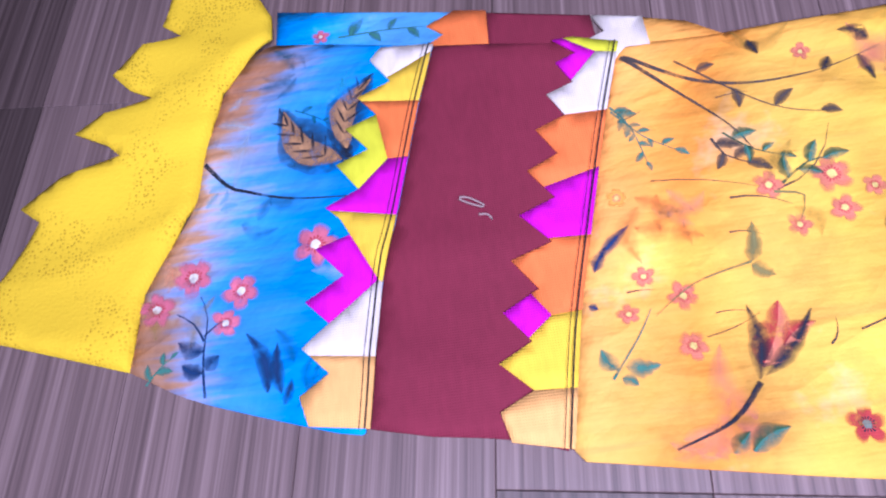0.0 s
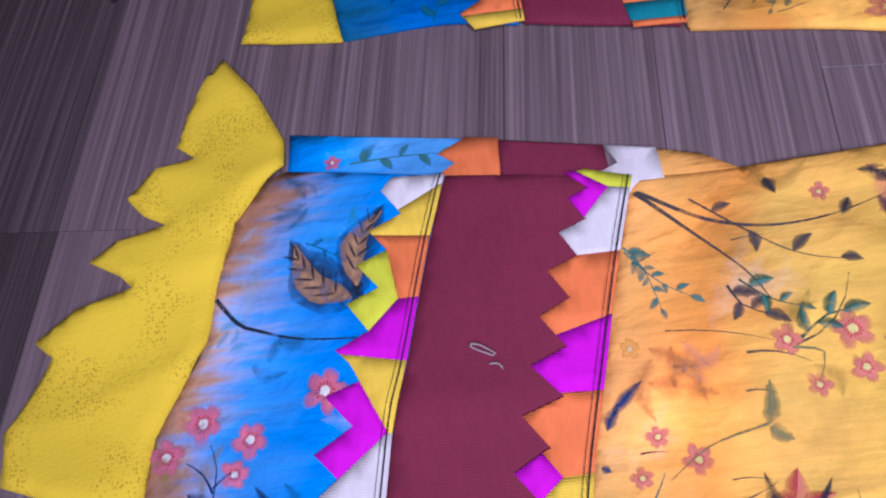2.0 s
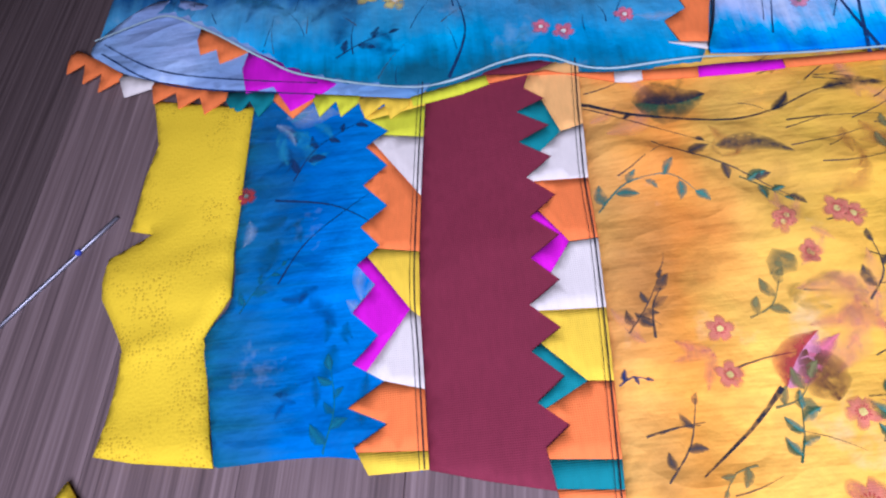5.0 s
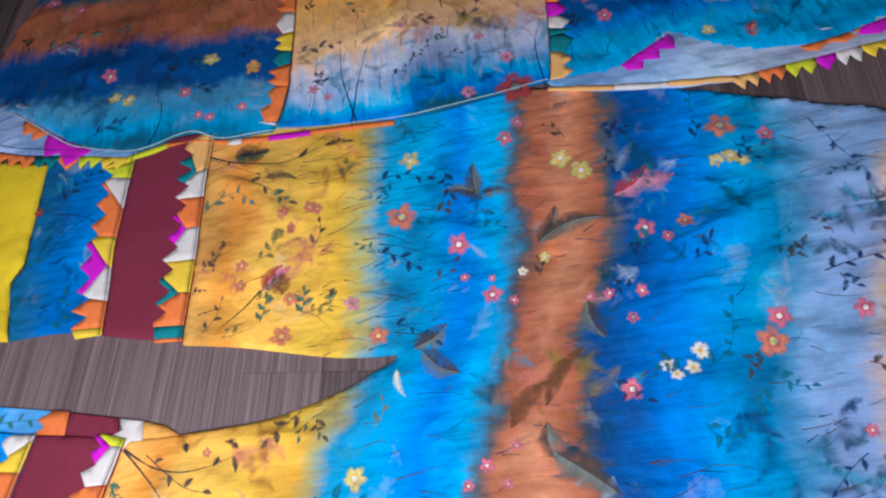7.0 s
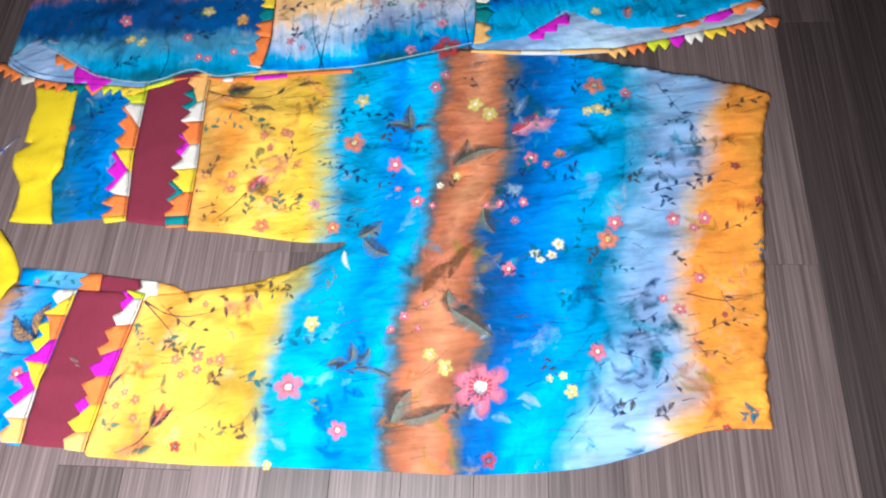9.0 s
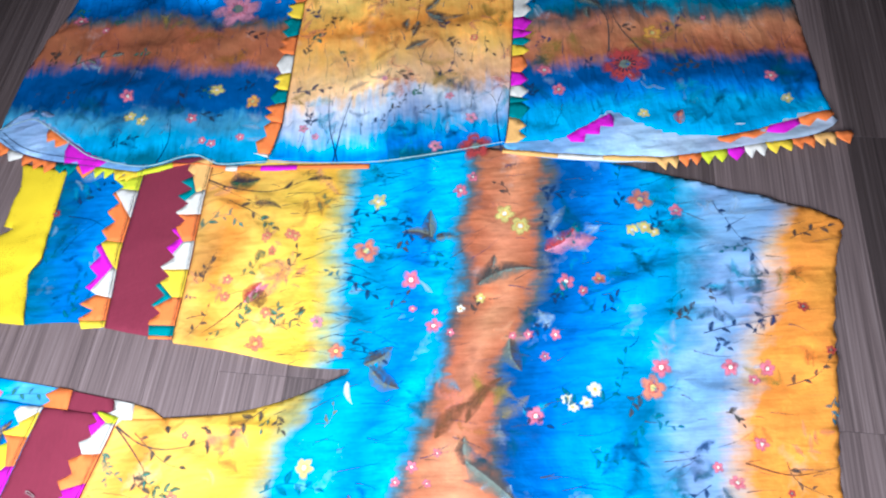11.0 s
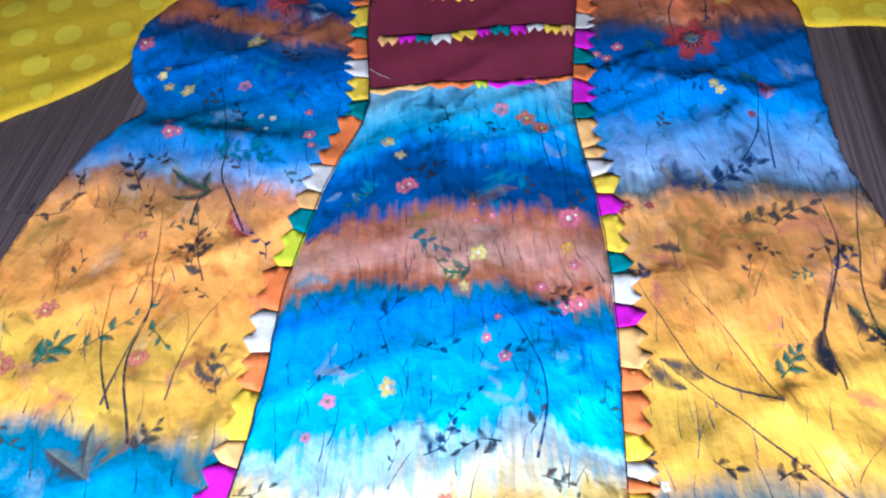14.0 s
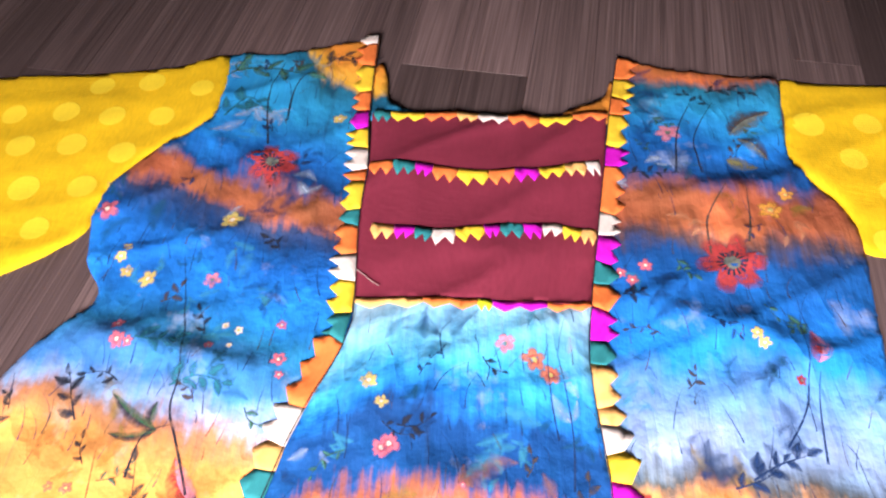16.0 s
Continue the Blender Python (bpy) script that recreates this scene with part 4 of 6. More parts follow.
def flower(panel, x, y, r, ink, height, lift):
    """A five-petalled printed flower: petals, a darker throat and a pale eye."""
    turn, petals = 40 * (x + y) * 3.0, 5 if r < 0.02 else 6
    rings, n = (0.0, 0.22, 0.42, 0.72, 1.0), 30
    verts, faces, slots = [(x, y, height(x, y) + lift)], [], []
    for k, q in enumerate(rings[1:]):
        for i in range(n):
            a = 2 * math.pi * i / n
            lobe = 0.60 + 0.40 * abs(math.sin(petals * a / 2)) ** 0.55
            wob = 1 + 0.30 * noise.noise(Vector((x * 90 + 1.6 * math.cos(a), y * 90 + 1.6 * math.sin(a), 1)))
            rr = r * (1.04 if r < 0.02 else 1.12) * q * ((1 - q) + q * lobe) * wob
            px, py = x + rr * math.cos(a + turn), y + rr * math.sin(a + turn)
            verts.append((px, py, height(px, py) + lift))
            b = 1 + k * n
            j = (i + 1) % n
            if k == 0:
                faces.append((0, b + i, b + j))
                slots.append(2)
            else:
                faces.append((b - n + i, b + i, b + j, b - n + j))
                slots.append(1 if k == 1 and i % 2 else 0)
    me = bpy.data.meshes.new("printed_flower")
    me.from_pydata(verts, [], faces)
    thin_rim(me, [0.0] + [v for v in (0.0, 0.0, 0.12, 0.9) for _ in range(n)])
    a, b = HEART[ink]
    ob = part("printed_flower", me, [inks[ink], inks[a], inks[b]], panel)
    me.polygons.foreach_set("material_index", slots)
    return ob


def leaf_faces(base, tip, width, height, lift, verts, faces, slots, bend=0.0):
    base, tip = Vector(base), Vector(tip)
    d = tip - base
    side = Vector((-d.y, d.x)).normalized()
    n, k = 9, len(verts)
    for i in range(n + 1):
        s = i / n
        w = width * 0.5 * (math.sin(math.pi * min(s ** 0.8 * 0.97 + 0.03, 1))) ** 0.9 * (1 + 0.35 * noise.noise(Vector((base.x * 200 + i, base.y * 200, 2))))
        m = base + d * s + side * (bend * d.length * math.sin(math.pi * s))
        for q in (m + side * w, m, m - side * w):
            verts.append((q.x, q.y, height(q.x, q.y) + lift))
        if i:
            b = k + 3 * i
            faces += [(b - 3, b - 2, b + 1, b), (b - 2, b - 1, b + 2, b + 1)]
            slots += [0, 1]


def veined(panel, points, width, ink, height, lift):
    """A large printed leaf: a dark blade with a paler side laid into it and fine dark veins."""
    base, tip = Vector(points[0]), Vector(points[1])
    d = tip - base
    side = Vector((-d.y, d.x)).normalized()
    dark, pale = RICH[ink]
    verts, faces, slots = [], [], []
    leaf_faces(base, tip, width * 1.3, height, lift, verts, faces, slots, 0.14)
    slots, rim = [0] * len(slots), [(0.75, 0.0, 0.75)[i % 3] for i in range(len(verts))]
    start = len(faces)
    leaf_faces(base + d * 0.10 + side * (0.10 * width), base + d * 0.93, width * 0.72, height, lift + 0.00015, verts, faces, slots, 0.20)
    slots[start:] = [1] * (len(faces) - start)
    for k in range(1, 6):
        root = base + d * (0.12 + 0.13 * k) + side * (0.14 * d.length * math.sin(math.pi * (0.12 + 0.13 * k)))
        for way in (1, -1):
            start = len(faces)
            leaf_faces(root, root + d * 0.16 + side * (way * width * (0.46 - 0.05 * k)), width * 0.075, height, lift + 0.0003, verts, faces, slots)
            slots[start:] = [0] * (len(faces) - start)
    rim += [(0.5, 0.0, 0.5)[i % 3] for i in range(len(verts) - len(rim))]
    me = bpy.data.meshes.new("printed_leaf")
    me.from_pydata(verts, [], faces)
    thin_rim(me, rim)
    part("printed_leaf", me, [inks[dark], inks[pale]], panel)
    me.polygons.foreach_set("material_index", slots)


def leaf(panel, points, width, ink, height, lift):
    if ink in RICH:
        return veined(panel, points, width, ink, height, lift)
    verts, faces, slots = [], [], []
    leaf_faces(points[0], points[1], width * 1.35, height, lift, verts, faces, slots, 0.12 * math.sin(900 * points[0][0]))
    me = bpy.data.meshes.new("printed_leaf")
    me.from_pydata(verts, [], faces)
    thin_rim(me, [(0.8, 0.0, 0.8)[i % 3] for i in range(len(verts))])
    a, b = TWO_TONE.get(ink, (ink, ink))
    part("printed_leaf", me, [inks[a], inks[b]], panel)
    me.polygons.foreach_set("material_index", slots)


def vine(panel, points, width, ink, height, lift):
    part("printed_stem", ribbon("printed_stem", points, min(width, 0.0009 + 0.45 * width), height, lift + 0.0001, True), inks[ink], panel)


def sprig(panel, points, size, count, ink, height, lift):
    """A thin stem with leaves to both sides."""
    me = ribbon("printed_sprig", points, max(0.0007, size * 0.10), height, lift, True)
    verts, faces = [tuple(v.co) for v in me.vertices], [tuple(p.vertices) for p in me.polygons]
    slots, stem = [0] * len(faces), len(verts) // 2
    for k in range(count):
        s = (k + 0.6) / count
        p, n = along(points, min(s, 0.98))
        way = Vector((-n.y, n.x))
        out = n * (0.75 if k % 2 else -0.75) + way * 0.6 if k < count - 1 else way
        l = size * (1.1 - 0.35 * s) * (1 + 0.2 * math.sin(k * 5.0 + points[0][0] * 300))
        near = min(range(stem), key=lambda i: (verts[2 * i][0] - p.x) ** 2 + (verts[2 * i][1] - p.y) ** 2)
        faces.append((2 * near, 2 * near + 1, len(verts) + 1))
        slots.append(0)
        leaf_faces(p, p + out.normalized() * l, l * 0.5, height, lift + 0.0001, verts, faces, slots, 0.08)
    sprig_mesh = bpy.data.meshes.new("printed_sprig")
    sprig_mesh.from_pydata(verts, [], faces)
    thin_rim(sprig_mesh, [0.0] * (2 * stem) + [(0.6, 0.0, 0.6)[i % 3] for i in range(len(verts) - 2 * stem)])
    a, b = TWO_TONE.get(ink, (ink, ink))
    part("printed_sprig", sprig_mesh, [inks[a], inks[b]], panel)
    sprig_mesh.polygons.foreach_set("material_index", slots)


def grass(panel, outline, count, ink, height, angle, seed, box):
    """Fine brush hairs and grass blades printed all over a panel, in one mesh."""
    rnd = random.Random(seed)
    x0, y0, x1, y1 = box
    verts, faces = [], []
    while count:
        x, y = x0 + (x1 - x0) * rnd.random(), y0 + (y1 - y0) * rnd.random()
        a = radians(angle + rnd.gauss(0, 14))
        l, bend = 0.010 + 0.032 * rnd.random() ** 2, rnd.gauss(0, 0.25)
        w = 0.0002 + 0.0003 * rnd.random()
        pts = [(x + l * s * math.cos(a + bend * s), y + l * s * math.sin(a + bend * s)) for s in (0.0, 0.25, 0.5, 0.75, 1.0)]
        if not within(outline, np.array([p[0] for p in pts]), np.array([p[1] for p in pts])).all():
            continue
        count -= 1
        k = len(verts)
        for i, (px, py) in enumerate(pts):
            q = w * (1.0 - 0.2 * i)
            nx, ny = -math.sin(a) * q, math.cos(a) * q
            verts += [(px + nx, py + ny, height(px + nx, py + ny) + 0.0003), (px - nx, py - ny, height(px - nx, py - ny) + 0.0003)]
            if i:
                faces.append((k + 2 * i - 2, k + 2 * i - 1, k + 2 * i + 1, k + 2 * i))
    me = bpy.data.meshes.new("printed_grass")
    me.from_pydata(verts, [], faces)
    tagged(part("printed_grass", me, inks[ink], panel), kind="stuff")


def small_sprigs(panel, outline, count, choices, height, seed, box):
    """Small printed sprigs strewn between the larger ones."""
    rnd = random.Random(seed)
    x0, y0, x1, y1 = box
    while count:
        x, y, a, l = x0 + (x1 - x0) * rnd.random(), y0 + (y1 - y0) * rnd.random(), rnd.random() * 6.283, 0.014 + 0.018 * rnd.random()
        pts = [(x, y), (x + 0.5 * l * math.cos(a), y + 0.5 * l * math.sin(a)), (x + l * math.cos(a + 0.35), y + l * math.sin(a + 0.35))]
        if within(outline, np.array([p[0] for p in pts]), np.array([p[1] for p in pts])).all():
            sprig(panel, pts, 0.006 + 0.005 * rnd.random(), rnd.choice((3, 4, 5)), rnd.choice(choices), height, 0.0003)
            count -= 1



def washed(panel, outline, count, warm, height, seed, box, grow=1.0):
    """Faint brushed foliage soaked into the dye: fans of leaves, one mesh for each wash. warm(x, y) tells the yellow bands from the blue ones."""
    rnd = random.Random(seed)
    x0, y0, x1, y1 = box
    heaps = {}
    while count:
        x, y = x0 + (x1 - x0) * rnd.random(), y0 + (y1 - y0) * rnd.random()
        if not within(outline, np.array([x]), np.array([y]))[0]:
            continue
        count -= 1
        ink = rnd.choice(("olive", "brown", "rose", "peach", "brown") if warm(x, y) else ("teal", "navy", "cyan", "teal", "cyan", "navy", "pale"))
        verts, faces, slots = heaps.setdefault(ink, ([], [], []))
        a0, l0 = rnd.random() * 6.283, (0.012 + 0.022 * rnd.random() ** 1.5) * grow
        for k in range(rnd.choice((2, 3, 3, 4, 5))):
            a, l = a0 + rnd.gauss(0, 0.8), l0 * (0.6 + 0.6 * rnd.random())
            bx, by = x + 0.3 * l * rnd.gauss(0, 1), y + 0.3 * l * rnd.gauss(0, 1)
            tip = (bx + l * math.cos(a), by + l * math.sin(a))
            if within(outline, np.array([bx, tip[0]]), np.array([by, tip[1]])).all():
                leaf_faces((bx, by), tip, l * (0.35 + 0.25 * rnd.random()), height, 0.0002, verts, faces, slots, 0.15 * rnd.gauss(0, 1))
    for ink, (verts, faces, slots) in heaps.items():
        me = bpy.data.meshes.new("printed_wash")
        me.from_pydata(verts, [], faces)
        thin_rim(me, [(1.0, 0.0, 1.0)[i % 3] for i in range(len(verts))])
        tagged(part("printed_wash", me, washes[ink], panel), kind="stuff")


# ---- printed flowers, leaves and stems ----
height = on(lower_band, TH)
for x, y, r in ((-0.436, -0.358, 0.0081), (-0.417, -0.366, 0.0075), (-0.423, -0.378, 0.006), (-0.45, -0.369, 0.0076), (-0.388, -0.351, 0.0091),):
    flower(lower_band, x, y, r, "pink", height, 0.00035)
vine(lower_band, [(-0.43, -0.405), (-0.431, -0.39), (-0.43, -0.375), (-0.433, -0.366)], 0.001, "navy", height, 0.00035)
vine(lower_band, [(-0.431, -0.384), (-0.435, -0.377), (-0.442, -0.372)], 0.001, "navy", height, 0.00035)
vine(lower_band, [(-0.431, -0.382), (-0.426, -0.378), (-0.423, -0.377)], 0.0008, "navy", height, 0.00035)
leaf(lower_band, [(-0.431, -0.388), (-0.441, -0.383)], 0.005, "navy", height, 0.00035)
leaf(lower_band, [(-0.431, -0.396), (-0.439, -0.392)], 0.005, "navy", height, 0.00035)
leaf(lower_band, [(-0.43, -0.395), (-0.425, -0.39)], 0.0046, "navy", height, 0.00035)
leaf(lower_band, [(-0.372, -0.317), (-0.402, -0.284)], 0.0175, "navyleaf", height, 0.00035)
leaf(lower_band, [(-0.374, -0.314), (-0.360, -0.274)], 0.0150, "navyleaf", height, 0.00035)
vine(lower_band, [(-0.434, -0.307), (-0.424, -0.319), (-0.416, -0.323), (-0.397, -0.329), (-0.369, -0.332)], 0.002, "dark", height, 0.00035)
leaf(lower_band, [(-0.407, -0.406), (-0.415, -0.383)], 0.005, "navy", height, 0.00035)
leaf(lower_band, [(-0.402, -0.407), (-0.403, -0.388)], 0.0041, "navy", height, 0.00035)
leaf(lower_band, [(-0.401, -0.411), (-0.398, -0.402)], 0.003, "navy", height, 0.00035)
leaf(lower_band, [(-0.379, -0.418), (-0.392, -0.408)], 0.007, "teal", height, 0.00035)
sprig(lower_band, [(-0.395, -0.287), (-0.386, -0.292), (-0.377, -0.299)], 0.0045, 4, "teal", height, 0.00035)
sprig(lower_band, [(-0.452, -0.398), (-0.446, -0.391), (-0.442, -0.388)], 0.0055, 4, "leaf", height, 0.00035)
height = on(back, BH)
for x, y, r in ((-0.383, -0.248, 0.0041),):
    flower(back, x, y, r, "pink", height, 0.00035)
sprig(back, [(-0.375, -0.25), (-0.352, -0.25), (-0.331, -0.252)], 0.0096, 5, "leaf", height, 0.00035)
height = on(body, TH)
for x, y, r in ((-0.217, -0.354, 0.0057), (-0.194, -0.353, 0.0078), (-0.194, -0.367, 0.0057), (-0.211, -0.371, 0.0046), (-0.269, -0.382, 0.0041), (-0.257, -0.391, 0.0056), (-0.277, -0.395, 0.0041), (-0.258, -0.409, 0.0055), (-0.188, -0.298, 0.0039), (-0.128, -0.1, 0.0049), (-0.103, -0.095, 0.0067), (-0.12, -0.115, 0.0046), (-0.165, -0.143, 0.0061), (-0.166, -0.162, 0.0061), (-0.122, -0.181, 0.0071), (-0.022, -0.12, 0.0145), (0.208, -0.168, 0.0076), (0.241, -0.277, 0.0122), (0.261, -0.083, 0.0131), (-0.097, -0.098, 0.0067), (-0.121, -0.114, 0.0055), (-0.126, -0.097, 0.005), (-0.13, -0.213, 0.0101), (-0.05, -0.225, 0.0085),):
    flower(body, x, y, r, "coral", height, 0.00035)
for x, y, r in ((-0.17, -0.359, 0.0065), (-0.181, -0.36, 0.0045),):
    flower(body, x, y, r, "coral", height, 0.00035)
for x, y, r in ((-0.272, -0.35, 0.0041),):
    flower(body, x, y, r, "amber", height, 0.00035)
for x, y, r in ((-0.212, -0.441, 0.0062), (0.389, -0.209, 0.0057), (0.403, -0.251, 0.0047), (0.338, -0.37, 0.0036), (0.092, -0.484, 0.0085), (0.314, -0.476, 0.0041),):
    flower(body, x, y, r, "red", height, 0.00035)
for x, y, r in ((-0.07, -0.194, 0.0072),):
    flower(body, x, y, r, "rose", height, 0.00035)
for x, y, r in ((0.024, -0.156, 0.0106), (0.045, -0.206, 0.0085), (0.061, -0.214, 0.0045), (0.078, -0.057, 0.008), (0.092, -0.042, 0.0066), (0.025, -0.187, 0.0041), (0.047, -0.192, 0.0035), (0.176, -0.168, 0.0091), (0.191, -0.18, 0.0056), (0.16, -0.222, 0.0056), (0.148, -0.242, 0.0051), (0.135, -0.22, 0.0051), (0.12, -0.22, 0.0041), (0.135, -0.296, 0.0091), (0.251, -0.259, 0.0093), (0.312, -0.262, 0.0083), (0.344, -0.265, 0.0076), (0.323, -0.33, 0.0067), (0.208, -0.395, 0.0096), (0.022, -0.335, 0.0056), (0.007, -0.347, 0.005), (0.045, -0.324, 0.0045), (0.035, -0.349, 0.0041), (0.296, -0.36, 0.0067),):
    flower(body, x, y, r, "pink", height, 0.00035)
for x, y, r in ((0.283, -0.347, 0.0051), (0.33, -0.274, 0.0057), (0.294, -0.099, 0.0077), (0.092, -0.415, 0.0268), (-0.05, -0.442, 0.01), (-0.099, -0.395, 0.0146),):
    flower(body, x, y, r, "pink", height, 0.00035)
for x, y, r in ((-0.01, -0.063, 0.0096), (0.122, -0.088, 0.0105), (0.137, -0.104, 0.0111), (0.092, -0.18, 0.0056), (0.26, -0.116, 0.0085), (0.247, -0.118, 0.0067), (0.268, -0.122, 0.006), (0.178, -0.429, 0.0072), (0.172, -0.414, 0.0045), (0.159, -0.415, 0.0041), (0.045, -0.377, 0.0081), (0.059, -0.392, 0.0091), (-0.075, -0.331, 0.0096), (-0.12, -0.468, 0.0055),):
    flower(body, x, y, r, "lemon", height, 0.00035)
for x, y, r in ((0.164, -0.282, 0.0061), (0.168, -0.29, 0.0056), (0.181, -0.287, 0.0061), (0.19, -0.275, 0.0076), (0.072, -0.191, 0.0045),):
    flower(body, x, y, r, "white", height, 0.00035)
sprig(body, [(-0.266, -0.309), (-0.26, -0.32), (-0.257, -0.338)], 0.0056, 7, "leaf", height, 0.00035)
sprig(body, [(-0.266, -0.311), (-0.256, -0.325), (-0.244, -0.334)], 0.0062, 6, "leaf", height, 0.00035)
vine(body, [(-0.257, -0.286), (-0.242, -0.303), (-0.224, -0.325), (-0.218, -0.338)], 0.0021, "dusk", height, 0.00035)
sprig(body, [(-0.227, -0.329), (-0.218, -0.338), (-0.207, -0.343)], 0.0082, 4, "green", height, 0.00035)
vine(body, [(-0.216, -0.357), (-0.206, -0.36), (-0.21, -0.369)], 0.001, "olive", height, 0.00035)
leaf(body, [(-0.286, -0.378), (-0.28, -0.369)], 0.0035, "navy", height, 0.00035)
leaf(body, [(-0.283, -0.373), (-0.27, -0.362)], 0.0035, "navy", height, 0.00035)
leaf(body, [(-0.29, -0.39), (-0.287, -0.392)], 0.0025, "navy", height, 0.00035)
vine(body, [(-0.287, -0.417), (-0.275, -0.403), (-0.269, -0.394)], 0.0008, "leaf", height, 0.00035)
leaf(body, [(-0.285, -0.414), (-0.289, -0.406)], 0.0051, "leaf", height, 0.00035)
leaf(body, [(-0.282, -0.413), (-0.27, -0.414)], 0.005, "leaf", height, 0.00035)
leaf(body, [(-0.284, -0.417), (-0.279, -0.42)], 0.0036, "leaf", height, 0.00035)
leaf(body, [(-0.238, -0.419), (-0.226, -0.397)], 0.0098, "red", height, 0.00035)
leaf(body, [(-0.229, -0.413), (-0.216, -0.406)], 0.0052, "red", height, 0.00035)
leaf(body, [(-0.24, -0.423), (-0.237, -0.397)], 0.0052, "dark", height, 0.00035)
leaf(body, [(-0.238, -0.422), (-0.216, -0.401)], 0.0041, "dark", height, 0.00035)
vine(body, [(-0.24, -0.424), (-0.252, -0.435), (-0.272, -0.442)], 0.0021, "dark", height, 0.00035)
leaf(body, [(-0.255, -0.445), (-0.248, -0.439)], 0.0045, "green", height, 0.00035)
leaf(body, [(-0.249, -0.445), (-0.235, -0.439)], 0.0057, "green", height, 0.00035)
leaf(body, [(-0.231, -0.382), (-0.227, -0.367)], 0.0046, "olive", height, 0.00035)
leaf(body, [(-0.231, -0.383), (-0.224, -0.388)], 0.0049, "olive", height, 0.00035)
vine(body, [(-0.231, -0.382), (-0.252, -0.387), (-0.268, -0.397)], 0.0008, "olive", height, 0.00035)
vine(body, [(-0.256, -0.286), (-0.229, -0.304), (-0.198, -0.31), (-0.159, -0.301)], 0.0018, "dusk", height, 0.00035)
leaf(body, [(-0.162, -0.298), (-0.173, -0.292)], 0.0046, "dark", height, 0.00035)
leaf(body, [(-0.167, -0.303), (-0.165, -0.316)], 0.0039, "dark", height, 0.00035)
leaf(body, [(-0.178, -0.302), (-0.183, -0.309)], 0.0036, "dark", height, 0.00035)
leaf(body, [(-0.206, -0.288), (-0.204, -0.296)], 0.0039, "dark", height, 0.00035)
vine(body, [(-0.202, -0.019), (-0.177, -0.032), (-0.14, -0.041), (-0.114, -0.039), (-0.088, -0.03), (-0.06, -0.029)], 0.0021, "dark", height, 0.00035)
leaf(body, [(-0.176, -0.023), (-0.141, -0.024)], 0.0182, "duskleaf", height, 0.00035)
leaf(body, [(-0.088, -0.03), (-0.059, -0.031)], 0.0061, "dark", height, 0.00035)
leaf(body, [(-0.114, -0.039), (-0.104, -0.029)], 0.0041, "dark", height, 0.00035)
sprig(body, [(-0.2, -0.023), (-0.175, -0.038), (-0.141, -0.057)], 0.0046, 2, "dark", height, 0.00035)
leaf(body, [(-0.145, -0.056), (-0.113, -0.066)], 0.0076, "dusk", height, 0.00035)
sprig(body, [(-0.203, -0.083), (-0.188, -0.069), (-0.169, -0.068), (-0.157, -0.081)], 0.0092, 7, "leaf", height, 0.00035)
sprig(body, [(-0.139, -0.074), (-0.129, -0.081), (-0.121, -0.088)], 0.0076, 4, "green", height, 0.00035)
leaf(body, [(-0.146, -0.169), (-0.128, -0.148)], 0.0127, "roseleaf", height, 0.00035)
leaf(body, [(-0.139, -0.168), (-0.12, -0.15)], 0.0062, "pink", height, 0.00035)
vine(body, [(-0.148, -0.169), (-0.163, -0.183), (-0.185, -0.199)], 0.0021, "dark", height, 0.00035)
sprig(body, [(-0.201, -0.141), (-0.191, -0.129), (-0.183, -0.116)], 0.0066, 5, "dusk", height, 0.00035)
sprig(body, [(-0.209, -0.162), (-0.203, -0.159), (-0.197, -0.161)], 0.0051, 3, "navy", height, 0.00035)
sprig(body, [(-0.149, -0.197), (-0.145, -0.187), (-0.143, -0.176)], 0.0091, 5, "green", height, 0.00035)
sprig(body, [(-0.113, -0.195), (-0.111, -0.187), (-0.11, -0.174)], 0.0097, 5, "green", height, 0.00035)
leaf(body, [(-0.093, -0.185), (-0.082, -0.18)], 0.0062, "green", height, 0.00035)
sprig(body, [(-0.198, -0.2), (-0.187, -0.187), (-0.181, -0.169)], 0.0071, 4, "dusk", height, 0.00035)
leaf(body, [(-0.127, -0.115), (-0.139, -0.122)], 0.0096, "olive", height, 0.00035)
leaf(body, [(0.159, -0.133), (0.194, -0.108)], 0.0168, "roseleaf", height, 0.00035)
leaf(body, [(0.18, -0.121), (0.212, -0.123)], 0.0153, "rose", height, 0.00035)
leaf(body, [(0.047, -0.11), (0.014, -0.102)], 0.0096, "grey", height, 0.00035)
leaf(body, [(0.045, -0.11), (0.046, -0.077)], 0.0125, "grey", height, 0.00035)
leaf(body, [(0.05, -0.112), (0.074, -0.112)], 0.009, "grey", height, 0.00035)
leaf(body, [(-0.022, -0.24), (0.006, -0.224)], 0.0157, "grey", height, 0.00035)
leaf(body, [(-0.016, -0.243), (0.012, -0.265)], 0.0147, "grey", height, 0.00035)
leaf(body, [(-0.037, -0.256), (-0.032, -0.278)], 0.0055, "white", height, 0.00035)
leaf(body, [(-0.037, -0.377), (-0.061, -0.379)], 0.0095, "grey", height, 0.00035)
leaf(body, [(-0.036, -0.377), (-0.034, -0.355)], 0.0105, "grey", height, 0.00035)
leaf(body, [(-0.03, -0.381), (-0.015, -0.363)], 0.0095, "grey", height, 0.00035)
leaf(body, [(-0.034, -0.384), (0.005, -0.396)], 0.006, "grey", height, 0.00035)
leaf(body, [(0.089, -0.166), (0.109, -0.134)], 0.0142, "grey", height, 0.00035)
leaf(body, [(0.093, -0.162), (0.148, -0.152)], 0.0131, "grey", height, 0.00035)
